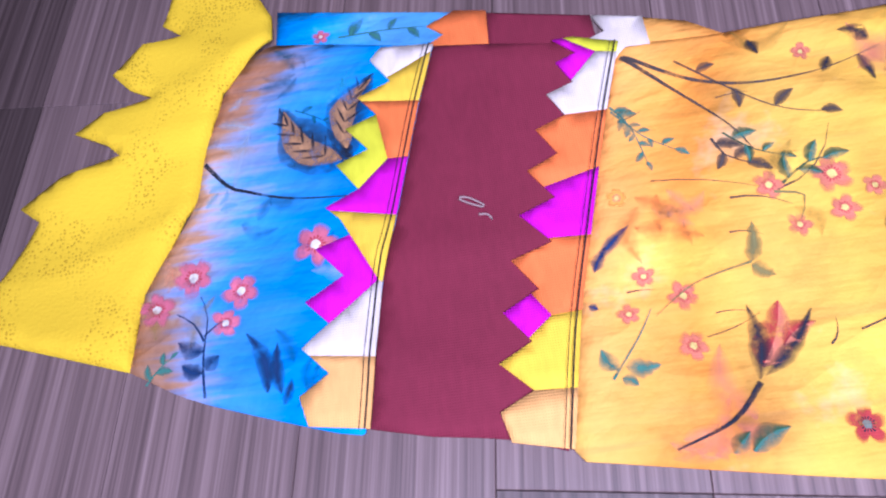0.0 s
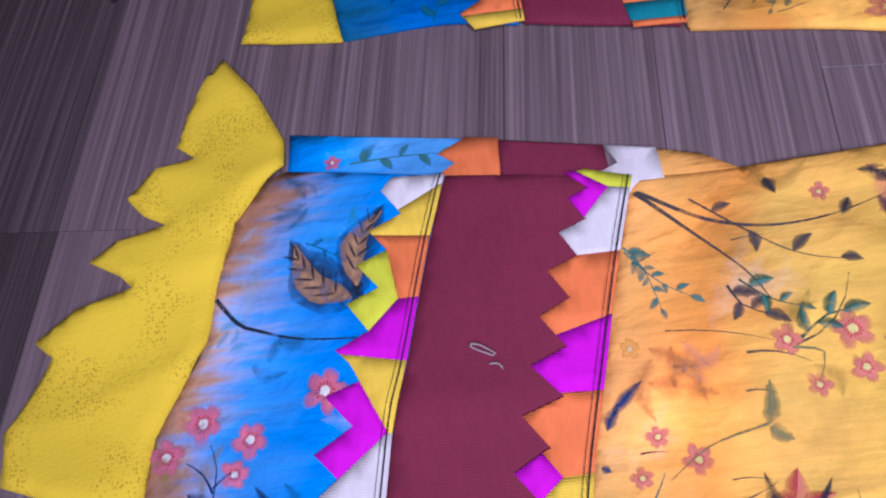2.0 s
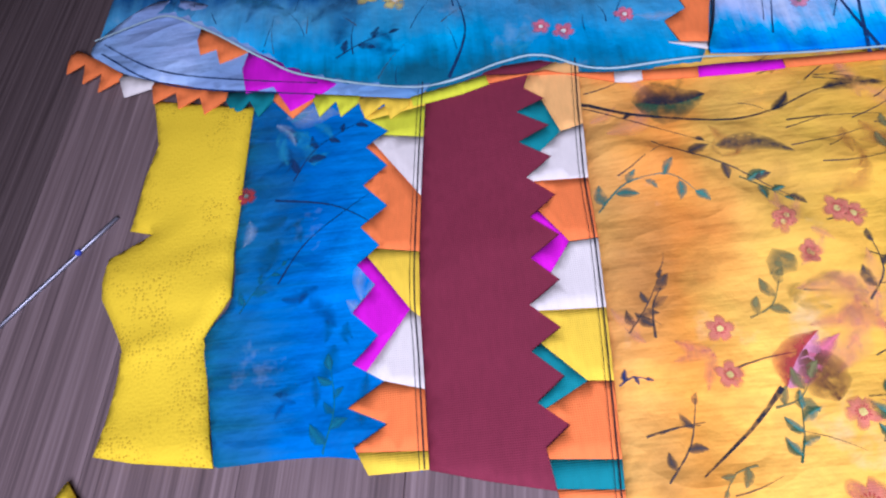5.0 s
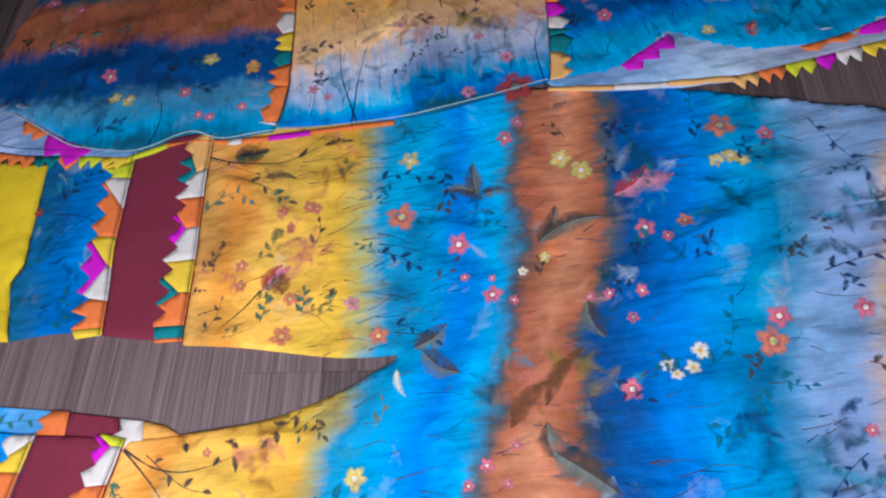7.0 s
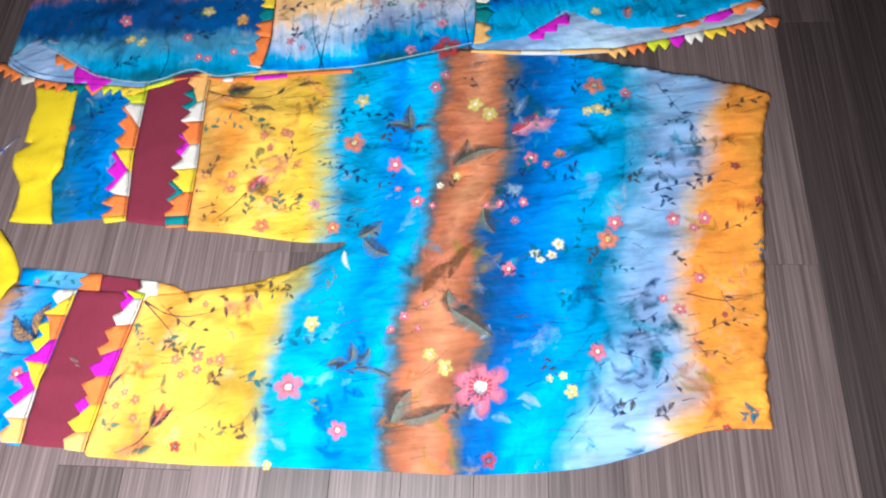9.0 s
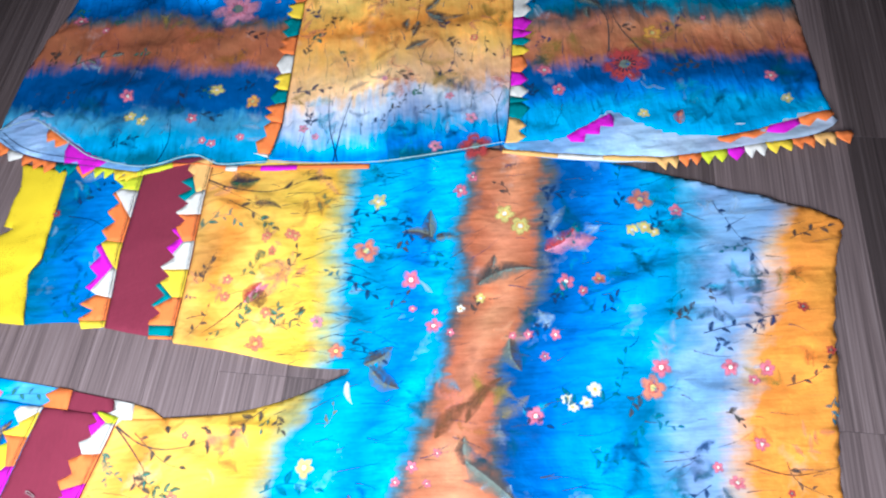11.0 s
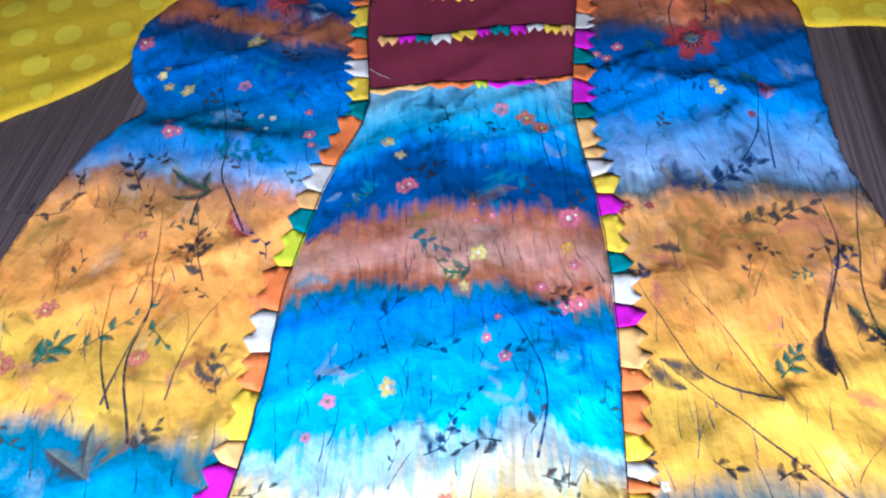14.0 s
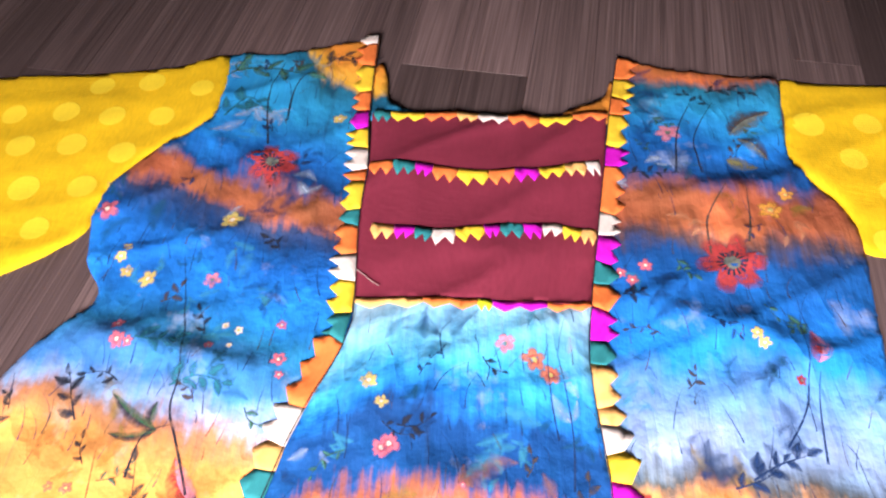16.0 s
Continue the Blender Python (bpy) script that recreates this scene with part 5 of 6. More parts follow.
leaf(body, [(0.117, -0.223), (0.126, -0.255)], 0.0136, "grey", height, 0.00035)
leaf(body, [(0.07, -0.332), (0.11, -0.366)], 0.0172, "grey", height, 0.00035)
leaf(body, [(0.072, -0.337), (0.07, -0.31)], 0.0121, "grey", height, 0.00035)
leaf(body, [(0.002, -0.439), (0.025, -0.41)], 0.0226, "grey", height, 0.00035)
leaf(body, [(0.011, -0.439), (0.064, -0.428)], 0.0141, "grey", height, 0.00035)
leaf(body, [(0.043, -0.311), (0.079, -0.28)], 0.0116, "brown", height, 0.00035)
leaf(body, [(0.071, -0.299), (0.109, -0.258)], 0.0102, "brown", height, 0.00035)
sprig(body, [(-0.041, -0.08), (-0.02, -0.076), (0.008, -0.086)], 0.0096, 5, "navy", height, 0.00035)
sprig(body, [(-0.046, -0.15), (-0.027, -0.158), (-0.012, -0.172)], 0.0105, 5, "navy", height, 0.00035)
sprig(body, [(-0.113, -0.351), (-0.088, -0.344), (-0.06, -0.351)], 0.0115, 6, "teal", height, 0.00035)
sprig(body, [(-0.144, -0.385), (-0.131, -0.385), (-0.12, -0.391)], 0.012, 4, "teal", height, 0.00035)
sprig(body, [(-0.041, -0.215), (-0.018, -0.225), (-0.001, -0.24)], 0.0081, 4, "navy", height, 0.00035)
sprig(body, [(-0.166, -0.054), (-0.14, -0.07), (-0.116, -0.09)], 0.0101, 4, "dusk", height, 0.00035)
leaf(body, [(-0.129, -0.176), (-0.135, -0.152)], 0.0147, "brown", height, 0.00035)
sprig(body, [(-0.114, -0.276), (-0.128, -0.286), (-0.142, -0.298)], 0.0105, 4, "dusk", height, 0.00035)
sprig(body, [(-0.237, -0.293), (-0.206, -0.32), (-0.183, -0.328)], 0.0091, 4, "dusk", height, 0.00035)
sprig(body, [(-0.212, -0.354), (-0.201, -0.347), (-0.193, -0.346)], 0.0111, 4, "green", height, 0.00035)
sprig(body, [(-0.191, -0.144), (-0.189, -0.13), (-0.183, -0.121)], 0.0111, 3, "dusk", height, 0.00035)
sprig(body, [(0.33, -0.093), (0.352, -0.141), (0.367, -0.175)], 0.0097, 5, "navy", height, 0.00035)
sprig(body, [(0.295, -0.229), (0.318, -0.224), (0.349, -0.221)], 0.0097, 5, "navy", height, 0.00035)
sprig(body, [(0.274, -0.361), (0.26, -0.369), (0.241, -0.384)], 0.0072, 4, "navy", height, 0.00035)
sprig(body, [(0.229, -0.397), (0.263, -0.412), (0.28, -0.439)], 0.0082, 5, "navy", height, 0.00035)
sprig(body, [(0.3, -0.301), (0.307, -0.304), (0.312, -0.314)], 0.0073, 4, "dusk", height, 0.00035)
sprig(body, [(0.395, -0.139), (0.414, -0.132), (0.438, -0.127)], 0.0093, 5, "dusk", height, 0.00035)
sprig(body, [(0.357, -0.281), (0.383, -0.274), (0.401, -0.257)], 0.0081, 5, "dusk", height, 0.00035)
sprig(body, [(0.319, -0.383), (0.341, -0.376), (0.357, -0.383)], 0.0076, 4, "dark", height, 0.00035)
sprig(body, [(0.303, -0.39), (0.308, -0.403), (0.329, -0.413)], 0.0067, 4, "dusk", height, 0.00035)
sprig(body, [(0.34, -0.345), (0.345, -0.361), (0.37, -0.375)], 0.0072, 4, "dusk", height, 0.00035)
vine(body, [(0.306, -0.345), (0.342, -0.356), (0.382, -0.351)], 0.0015, "brown", height, 0.00035)
sprig(body, [(0.179, -0.326), (0.187, -0.338), (0.207, -0.336)], 0.0081, 5, "teal", height, 0.00035)
sprig(body, [(0.191, -0.289), (0.212, -0.275), (0.222, -0.241)], 0.0086, 6, "teal", height, 0.00035)
height = on(upper_band, TH)
for x, y, r in ((-0.37, -0.049, 0.0055),):
    flower(upper_band, x, y, r, "red", height, 0.00035)
sprig(upper_band, [(-0.33, -0.177), (-0.325, -0.159), (-0.327, -0.14)], 0.0085, 6, "teal", height, 0.00035)
sprig(upper_band, [(-0.346, -0.044), (-0.333, -0.025), (-0.304, -0.009)], 0.0081, 7, "navy", height, 0.00035)
vine(upper_band, [(-0.355, -0.054), (-0.326, -0.061), (-0.306, -0.074)], 0.0014, "navy", height, 0.00035)
vine(upper_band, [(-0.351, -0.1), (-0.337, -0.078), (-0.301, -0.052)], 0.001, "navy", height, 0.00035)
sprig(upper_band, [(-0.369, -0.112), (-0.361, -0.101), (-0.348, -0.089)], 0.0065, 5, "teal", height, 0.00035)
height = on(left_panel, DH)
for x, y, r in ((-0.193, 0.233, 0.029), (-0.17, 0.282, 0.006), (-0.156, 0.284, 0.005), (-0.14, 0.237, 0.0041), (-0.137, 0.707, 0.008),):
    flower(left_panel, x, y, r, "rose", height, 0.00035)
for x, y, r in ((-0.313, 0.103, 0.0086), (-0.23, 0.064, 0.0075), (-0.4, 0.235, 0.0096), (-0.362, 0.214, 0.006), (-0.213, 0.031, 0.0055), (-0.202, 0.026, 0.006), (-0.169, 0.032, 0.0055), (-0.253, 0.779, 0.0106), (-0.07, 0.667, 0.0049), (-0.066, 0.636, 0.0065), (-0.063, 0.623, 0.0041), (-0.202, 0.662, 0.0057), (-0.197, 0.647, 0.008), (-0.187, 0.645, 0.005), (-0.123, 0.645, 0.0041),):
    flower(left_panel, x, y, r, "pink", height, 0.00035)
for x, y, r in ((-0.205, 0.104, 0.0096), (-0.306, 0.074, 0.0082), (-0.29, 0.067, 0.0082), (-0.135, 0.77, 0.0106), (-0.221, 0.739, 0.005), (-0.224, 0.729, 0.0055), (-0.215, 0.715, 0.0067), (-0.194, 0.708, 0.0085), (-0.057, 0.902, 0.0074),):
    flower(left_panel, x, y, r, "lemon", height, 0.00035)
for x, y, r in ((-0.159, 0.082, 0.0095),):
    flower(left_panel, x, y, r, "amber", height, 0.00035)
for x, y, r in ((-0.255, 0.464, 0.008), (-0.277, 0.423, 0.0091), (-0.171, 0.421, 0.0075), (-0.16, 0.303, 0.0045), (-0.196, 0.534, 0.0046), (-0.21, 0.535, 0.0043), (-0.251, 0.467, 0.0072), (-0.169, 0.423, 0.0076), (-0.271, 0.42, 0.0077),):
    flower(left_panel, x, y, r, "coral", height, 0.00035)
for x, y, r in ((-0.115, 0.664, 0.0035), (-0.103, 0.66, 0.004), (-0.107, 0.646, 0.0026),):
    flower(left_panel, x, y, r, "white", height, 0.00035)
for x, y, r in ((-0.112, 0.838, 0.0238),):
    flower(left_panel, x, y, r, "red", height, 0.00035)
leaf(left_panel, [(-0.266, 0.292), (-0.31, 0.267)], 0.0146, "duskleaf", height, 0.00035)
leaf(left_panel, [(-0.274, 0.284), (-0.298, 0.255)], 0.0131, "duskleaf", height, 0.00035)
leaf(left_panel, [(-0.278, 0.289), (-0.246, 0.251)], 0.0115, "duskleaf", height, 0.00035)
leaf(left_panel, [(-0.263, 0.288), (-0.301, 0.316)], 0.0126, "grey", height, 0.00035)
sprig(left_panel, [(-0.241, 0.278), (-0.211, 0.292), (-0.17, 0.281)], 0.019, 6, "leaf", height, 0.00035)
sprig(left_panel, [(-0.399, 0.159), (-0.376, 0.168), (-0.34, 0.172)], 0.0163, 4, "grey", height, 0.00035)
sprig(left_panel, [(-0.324, 0.03), (-0.309, 0.038), (-0.291, 0.043)], 0.0092, 4, "navy", height, 0.00035)
vine(left_panel, [(-0.264, 0.007), (-0.253, 0.035), (-0.256, 0.065)], 0.002, "navy", height, 0.00035)
vine(left_panel, [(-0.316, 0.118), (-0.306, 0.158), (-0.301, 0.192)], 0.0015, "navy", height, 0.00035)
sprig(left_panel, [(-0.25, 0.418), (-0.241, 0.427), (-0.234, 0.434)], 0.0176, 5, "green", height, 0.00035)
sprig(left_panel, [(-0.316, 0.446), (-0.311, 0.46), (-0.305, 0.471)], 0.0162, 4, "dark", height, 0.00035)
vine(left_panel, [(-0.163, 0.359), (-0.178, 0.416), (-0.173, 0.47), (-0.185, 0.562)], 0.0025, "dark", height, 0.00035)
vine(left_panel, [(-0.183, 0.384), (-0.205, 0.443), (-0.205, 0.485)], 0.0015, "dark", height, 0.00035)
sprig(left_panel, [(-0.219, 0.43), (-0.195, 0.45), (-0.17, 0.466)], 0.0111, 6, "green", height, 0.00035)
sprig(left_panel, [(-0.122, 0.402), (-0.116, 0.414), (-0.109, 0.427)], 0.012, 4, "dusk", height, 0.00035)
sprig(left_panel, [(-0.157, 0.353), (-0.151, 0.365), (-0.145, 0.374)], 0.011, 5, "dusk", height, 0.00035)
sprig(left_panel, [(-0.136, 0.487), (-0.146, 0.521), (-0.155, 0.56)], 0.0144, 6, "dusk", height, 0.00035)
leaf(left_panel, [(-0.185, 0.336), (-0.223, 0.359)], 0.0135, "grey", height, 0.00035)
leaf(left_panel, [(-0.188, 0.339), (-0.191, 0.375)], 0.01, "grey", height, 0.00035)
leaf(left_panel, [(-0.279, 0.312), (-0.315, 0.322)], 0.0112, "duskleaf", height, 0.00035)
leaf(left_panel, [(-0.278, 0.309), (-0.303, 0.275)], 0.0104, "duskleaf", height, 0.00035)
leaf(left_panel, [(-0.281, 0.309), (-0.262, 0.28)], 0.0077, "duskleaf", height, 0.00035)
sprig(left_panel, [(-0.319, 0.559), (-0.271, 0.565), (-0.266, 0.599)], 0.0135, 5, "dusk", height, 0.00035)
sprig(left_panel, [(-0.21, 0.583), (-0.218, 0.6), (-0.227, 0.62)], 0.0138, 6, "dark", height, 0.00035)
leaf(left_panel, [(-0.146, 0.577), (-0.186, 0.604)], 0.0086, "duskleaf", height, 0.00035)
leaf(left_panel, [(-0.145, 0.577), (-0.181, 0.574)], 0.0068, "duskleaf", height, 0.00035)
leaf(left_panel, [(-0.151, 0.581), (-0.15, 0.599)], 0.0066, "duskleaf", height, 0.00035)
vine(left_panel, [(-0.111, 0.533), (-0.13, 0.572), (-0.14, 0.596), (-0.141, 0.636), (-0.168, 0.732)], 0.002, "dark", height, 0.00035)
vine(left_panel, [(-0.158, 0.543), (-0.154, 0.573), (-0.134, 0.582)], 0.002, "dark", height, 0.00035)
sprig(left_panel, [(-0.13, 0.655), (-0.133, 0.666), (-0.139, 0.678)], 0.0096, 4, "dark", height, 0.00035)
sprig(left_panel, [(-0.145, 0.611), (-0.125, 0.62), (-0.102, 0.614)], 0.0156, 7, "teal", height, 0.00035)
sprig(left_panel, [(-0.182, 0.649), (-0.163, 0.648), (-0.146, 0.653)], 0.0136, 5, "teal", height, 0.00035)
leaf(left_panel, [(-0.103, 0.526), (-0.126, 0.559)], 0.0142, "roseleaf", height, 0.00035)
sprig(left_panel, [(-0.191, 0.551), (-0.197, 0.562), (-0.198, 0.571)], 0.0083, 4, "dark", height, 0.00035)
sprig(left_panel, [(-0.146, 0.499), (-0.146, 0.518), (-0.139, 0.53)], 0.0081, 6, "dusk", height, 0.00035)
vine(left_panel, [(-0.122, 0.863), (-0.135, 0.928), (-0.128, 0.987)], 0.003, "dark", height, 0.00035)
vine(left_panel, [(-0.11, 0.897), (-0.11, 0.945), (-0.095, 0.974)], 0.0035, "dark", height, 0.00035)
sprig(left_panel, [(-0.186, 0.967), (-0.153, 0.979), (-0.094, 0.963)], 0.0259, 6, "green", height, 0.00035)
sprig(left_panel, [(-0.176, 0.903), (-0.157, 0.93), (-0.136, 0.914)], 0.0221, 6, "teal", height, 0.00035)
sprig(left_panel, [(-0.083, 0.983), (-0.065, 0.997), (-0.045, 0.99)], 0.0184, 5, "dusk", height, 0.00035)
vine(left_panel, [(-0.19, 0.469), (-0.183, 0.489), (-0.18, 0.504)], 0.0012, "dusk", height, 0.00035)
vine(left_panel, [(-0.189, 0.387), (-0.174, 0.458), (-0.164, 0.514)], 0.002, "dusk", height, 0.00035)
vine(left_panel, [(-0.145, 0.39), (-0.134, 0.438), (-0.108, 0.485)], 0.0012, "dusk", height, 0.00035)
sprig(left_panel, [(-0.109, 0.393), (-0.113, 0.406), (-0.117, 0.415)], 0.0091, 5, "dusk", height, 0.00035)
sprig(left_panel, [(-0.247, 0.424), (-0.241, 0.433), (-0.24, 0.442)], 0.0139, 4, "green", height, 0.00035)
sprig(left_panel, [(-0.167, 0.439), (-0.164, 0.444), (-0.15, 0.429)], 0.0111, 3, "green", height, 0.00035)
height = on(centre_panel, DH)
for x, y, r in ((0.025, 0.575, 0.0084), (0.096, 0.415, 0.0055), (0.084, 0.43, 0.004), (0.093, 0.446, 0.0035), (0.154, 0.489, 0.0051), (0.127, 0.471, 0.0051), (0.144, 0.452, 0.007), (0.154, 0.453, 0.0069), (0.16, 0.535, 0.0074), (0.044, 0.251, 0.0205), (0.02, 0.572, 0.0075), (0.155, 0.532, 0.0106), (0.093, 0.537, 0.0035), (0.08, 0.533, 0.003), (0.079, 0.548, 0.0024),):
    flower(centre_panel, x, y, r, "pink", height, 0.00035)
for x, y, r in ((-0.028, 0.385, 0.0065), (-0.041, 0.36, 0.0045), (0.053, 0, 0.008), (0.094, 0.035, 0.0075), (0.071, 0.068, 0.006), (-0.003, 0.099, 0.004), (-0.082, 0.025, 0.005), (-0.096, 0.037, 0.0065), (0.108, 0.657, 0.0085),):
    flower(centre_panel, x, y, r, "rose", height, 0.00035)
for x, y, r in ((0.059, 0.484, 0.0066), (0.081, 0.502, 0.0084), (0.069, 0.473, 0.0045), (0.013, 0.395, 0.0075), (0.006, 0.621, 0.0075), (0.017, 0.605, 0.0055),):
    flower(centre_panel, x, y, r, "lemon", height, 0.00035)
for x, y, r in ((0.053, 0.317, 0.0065), (0.139, 0.283, 0.0065), (-0.01, 0.286, 0.0066), (0.104, 0.151, 0.006), (-0.08, 0.174, 0.0041), (0.099, 0.311, 0.0045), (0.13, 0.644, 0.01), (0.142, 0.632, 0.0085),):
    flower(centre_panel, x, y, r, "coral", height, 0.00035)
for x, y, r in ((0.097, -0.004, 0.0195),):
    flower(centre_panel, x, y, r, "red", height, 0.00035)
for x, y, r in ((0.151, 0.505, 0.006),):
    flower(centre_panel, x, y, r, "amber", height, 0.00035)
sprig(centre_panel, [(-0.035, 0.273), (-0.042, 0.281), (-0.051, 0.288)], 0.014, 3, "green", height, 0.00035)
sprig(centre_panel, [(0.023, 0.251), (0.02, 0.26), (0.015, 0.275)], 0.0155, 3, "grey", height, 0.00035)
sprig(centre_panel, [(0.045, 0.278), (0.047, 0.29), (0.046, 0.303)], 0.0089, 4, "green", height, 0.00035)
leaf(centre_panel, [(0.047, 0.199), (0.094, 0.189)], 0.01, "grey", height, 0.00035)
leaf(centre_panel, [(0.05, 0.194), (0.072, 0.172)], 0.0105, "grey", height, 0.00035)
leaf(centre_panel, [(0.046, 0.201), (0.068, 0.226)], 0.0085, "grey", height, 0.00035)
leaf(centre_panel, [(0.038, 0.185), (0.029, 0.158)], 0.008, "grey", height, 0.00035)
leaf(centre_panel, [(0.022, 0.173), (0.026, 0.192)], 0.008, "grey", height, 0.00035)
leaf(centre_panel, [(0.021, 0.142), (0.05, 0.154)], 0.009, "grey", height, 0.00035)
vine(centre_panel, [(0.043, 0.251), (0.038, 0.2), (0.026, 0.139)], 0.0014, "brown", height, 0.00035)
sprig(centre_panel, [(0.098, 0.216), (0.094, 0.225), (0.088, 0.232)], 0.01, 4, "dusk", height, 0.00035)
sprig(centre_panel, [(0.07, 0.151), (0.076, 0.148), (0.084, 0.145)], 0.009, 4, "dusk", height, 0.00035)
sprig(centre_panel, [(-0.085, 0.324), (-0.073, 0.324), (-0.059, 0.329)], 0.0071, 4, "dusk", height, 0.00035)
sprig(centre_panel, [(-0.104, 0.261), (-0.103, 0.271), (-0.103, 0.281)], 0.0065, 4, "dusk", height, 0.00035)
sprig(centre_panel, [(-0.1, 0.145), (-0.098, 0.149), (-0.095, 0.157)], 0.007, 4, "dusk", height, 0.00035)
sprig(centre_panel, [(0.115, 0.332), (0.124, 0.329), (0.133, 0.326)], 0.0085, 4, "dusk", height, 0.00035)
sprig(centre_panel, [(0.071, 0.295), (0.09, 0.305), (0.103, 0.3)], 0.0079, 5, "olive", height, 0.00035)
vine(centre_panel, [(0.113, 0.343), (0.123, 0.384), (0.116, 0.421), (0.095, 0.461)], 0.002, "navy", height, 0.00035)
sprig(centre_panel, [(0.048, 0.35), (0.059, 0.373), (0.079, 0.391)], 0.0065, 6, "navy", height, 0.00035)
sprig(centre_panel, [(-0.043, 0.393), (-0.018, 0.412), (0.013, 0.427)], 0.0065, 4, "navy", height, 0.00035)
vine(centre_panel, [(-0.055, -0.014), (-0.067, 0.045), (-0.067, 0.093)], 0.002, "navy", height, 0.00035)
vine(centre_panel, [(-0.061, -0.014), (-0.05, 0.044), (-0.039, 0.085)], 0.0021, "navy", height, 0.00035)
sprig(centre_panel, [(-0.112, 0.089), (-0.092, 0.091), (-0.067, 0.09)], 0.0105, 5, "navy", height, 0.00035)
vine(centre_panel, [(0.124, -0.013), (0.123, 0.042), (0.133, 0.071)], 0.002, "navy", height, 0.00035)
sprig(centre_panel, [(-0.018, 0.037), (-0.007, 0.042), (0.003, 0.053)], 0.0065, 4, "navy", height, 0.00035)
sprig(centre_panel, [(0.02, 0.166), (0.055, 0.178), (0.089, 0.169)], 0.0085, 4, "brown", height, 0.00035)
sprig(centre_panel, [(0.026, 0.52), (0.041, 0.515), (0.054, 0.507)], 0.011, 5, "teal", height, 0.00035)
vine(centre_panel, [(0.155, 0.547), (0.156, 0.591), (0.146, 0.664)], 0.0014, "navy", height, 0.00035)
vine(centre_panel, [(0.146, 0.582), (0.141, 0.622), (0.14, 0.67)], 0.0012, "navy", height, 0.00035)
vine(centre_panel, [(0.061, 0.641), (0.057, 0.664), (0.066, 0.677)], 0.001, "navy", height, 0.00035)
sprig(centre_panel, [(0.043, 0.627), (0.052, 0.642), (0.061, 0.652)], 0.0055, 5, "navy", height, 0.00035)
height = on(right_panel, DH)
for x, y, r in ((0.271, 0.091, 0.0255), (0.203, 0.544, 0.0056), (0.296, 0.739, 0.0265), (0.326, 0.635, 0.0046), (0.197, 0.539, 0.005), (0.221, 0.543, 0.0041),):
    flower(right_panel, x, y, r, "red", height, 0.00035)
for x, y, r in ((0.425, 0.059, 0.0076), (0.181, 0.093, 0.0091), (0.194, 0.063, 0.0085), (0.348, 0.187, 0.0059), (0.371, 0.152, 0.0039), (0.233, 0.244, 0.0066), (0.236, 0.258, 0.0075), (0.213, 0.208, 0.005), (0.204, 0.728, 0.0053), (0.213, 0.721, 0.0059), (0.225, 0.735, 0.006),):
    flower(right_panel, x, y, r, "pink", height, 0.00035)
for x, y, r in ((0.281, 0.284, 0.0094), (0.282, 0.303, 0.008), (0.284, 0.293, 0.0086), (0.264, 0.888, 0.0129),):
    flower(right_panel, x, y, r, "rose", height, 0.00035)
for x, y, r in ((0.31, 0.136, 0.0121), (0.34, 0.796, 0.0111), (0.357, 0.814, 0.0076),):
    flower(right_panel, x, y, r, "amber", height, 0.00035)
for x, y, r in ((0.435, 0.028, 0.0067), (0.282, 0.022, 0.0065), (0.3, 0.671, 0.0052), (0.304, 0.663, 0.005),):
    flower(right_panel, x, y, r, "lemon", height, 0.00035)
for x, y, r in ((0.191, 0.323, 0.004),):
    flower(right_panel, x, y, r, "white", height, 0.00035)
leaf(right_panel, [(0.316, 0.003), (0.323, 0.023)], 0.0096, "red", height, 0.00035)
leaf(right_panel, [(0.289, 0.209), (0.322, 0.232)], 0.0146, "grey", height, 0.00035)
vine(right_panel, [(0.257, 0.113), (0.26, 0.165), (0.237, 0.208)], 0.0024, "dusk", height, 0.00035)
vine(right_panel, [(0.293, 0.105), (0.27, 0.158), (0.271, 0.206)], 0.0024, "dusk", height, 0.00035)
leaf(right_panel, [(0.284, 0.247), (0.319, 0.265)], 0.0107, "grey", height, 0.00035)
leaf(right_panel, [(0.291, 0.244), (0.329, 0.236)], 0.0111, "grey", height, 0.00035)
leaf(right_panel, [(0.29, 0.24), (0.297, 0.208)], 0.0096, "grey", height, 0.00035)
leaf(right_panel, [(0.231, 0.21), (0.257, 0.192)], 0.0117, "grey", height, 0.00035)
leaf(right_panel, [(0.225, 0.203), (0.259, 0.176)], 0.0112, "grey", height, 0.00035)
leaf(right_panel, [(0.242, 0.184), (0.241, 0.164)], 0.0081, "grey", height, 0.00035)
sprig(right_panel, [(0.262, 0.325), (0.271, 0.33), (0.279, 0.332)], 0.01, 4, "dark", height, 0.00035)
sprig(right_panel, [(0.282, 0.392), (0.292, 0.401), (0.301, 0.413)], 0.0115, 5, "green", height, 0.00035)
leaf(right_panel, [(0.365, 0.417), (0.345, 0.448)], 0.0141, "duskleaf", height, 0.00035)
leaf(right_panel, [(0.373, 0.458), (0.407, 0.479)], 0.0135, "dark", height, 0.00035)
leaf(right_panel, [(0.382, 0.417), (0.362, 0.387)], 0.0151, "green", height, 0.00035)
leaf(right_panel, [(0.363, 0.405), (0.397, 0.427)], 0.0145, "green", height, 0.00035)
leaf(right_panel, [(0.316, 0.394), (0.323, 0.429)], 0.0106, "dark", height, 0.00035)
vine(right_panel, [(0.323, 0.428), (0.354, 0.501), (0.351, 0.577)], 0.0025, "dark", height, 0.00035)
vine(right_panel, [(0.36, 0.408), (0.361, 0.466), (0.392, 0.567)], 0.0024, "dark", height, 0.00035)
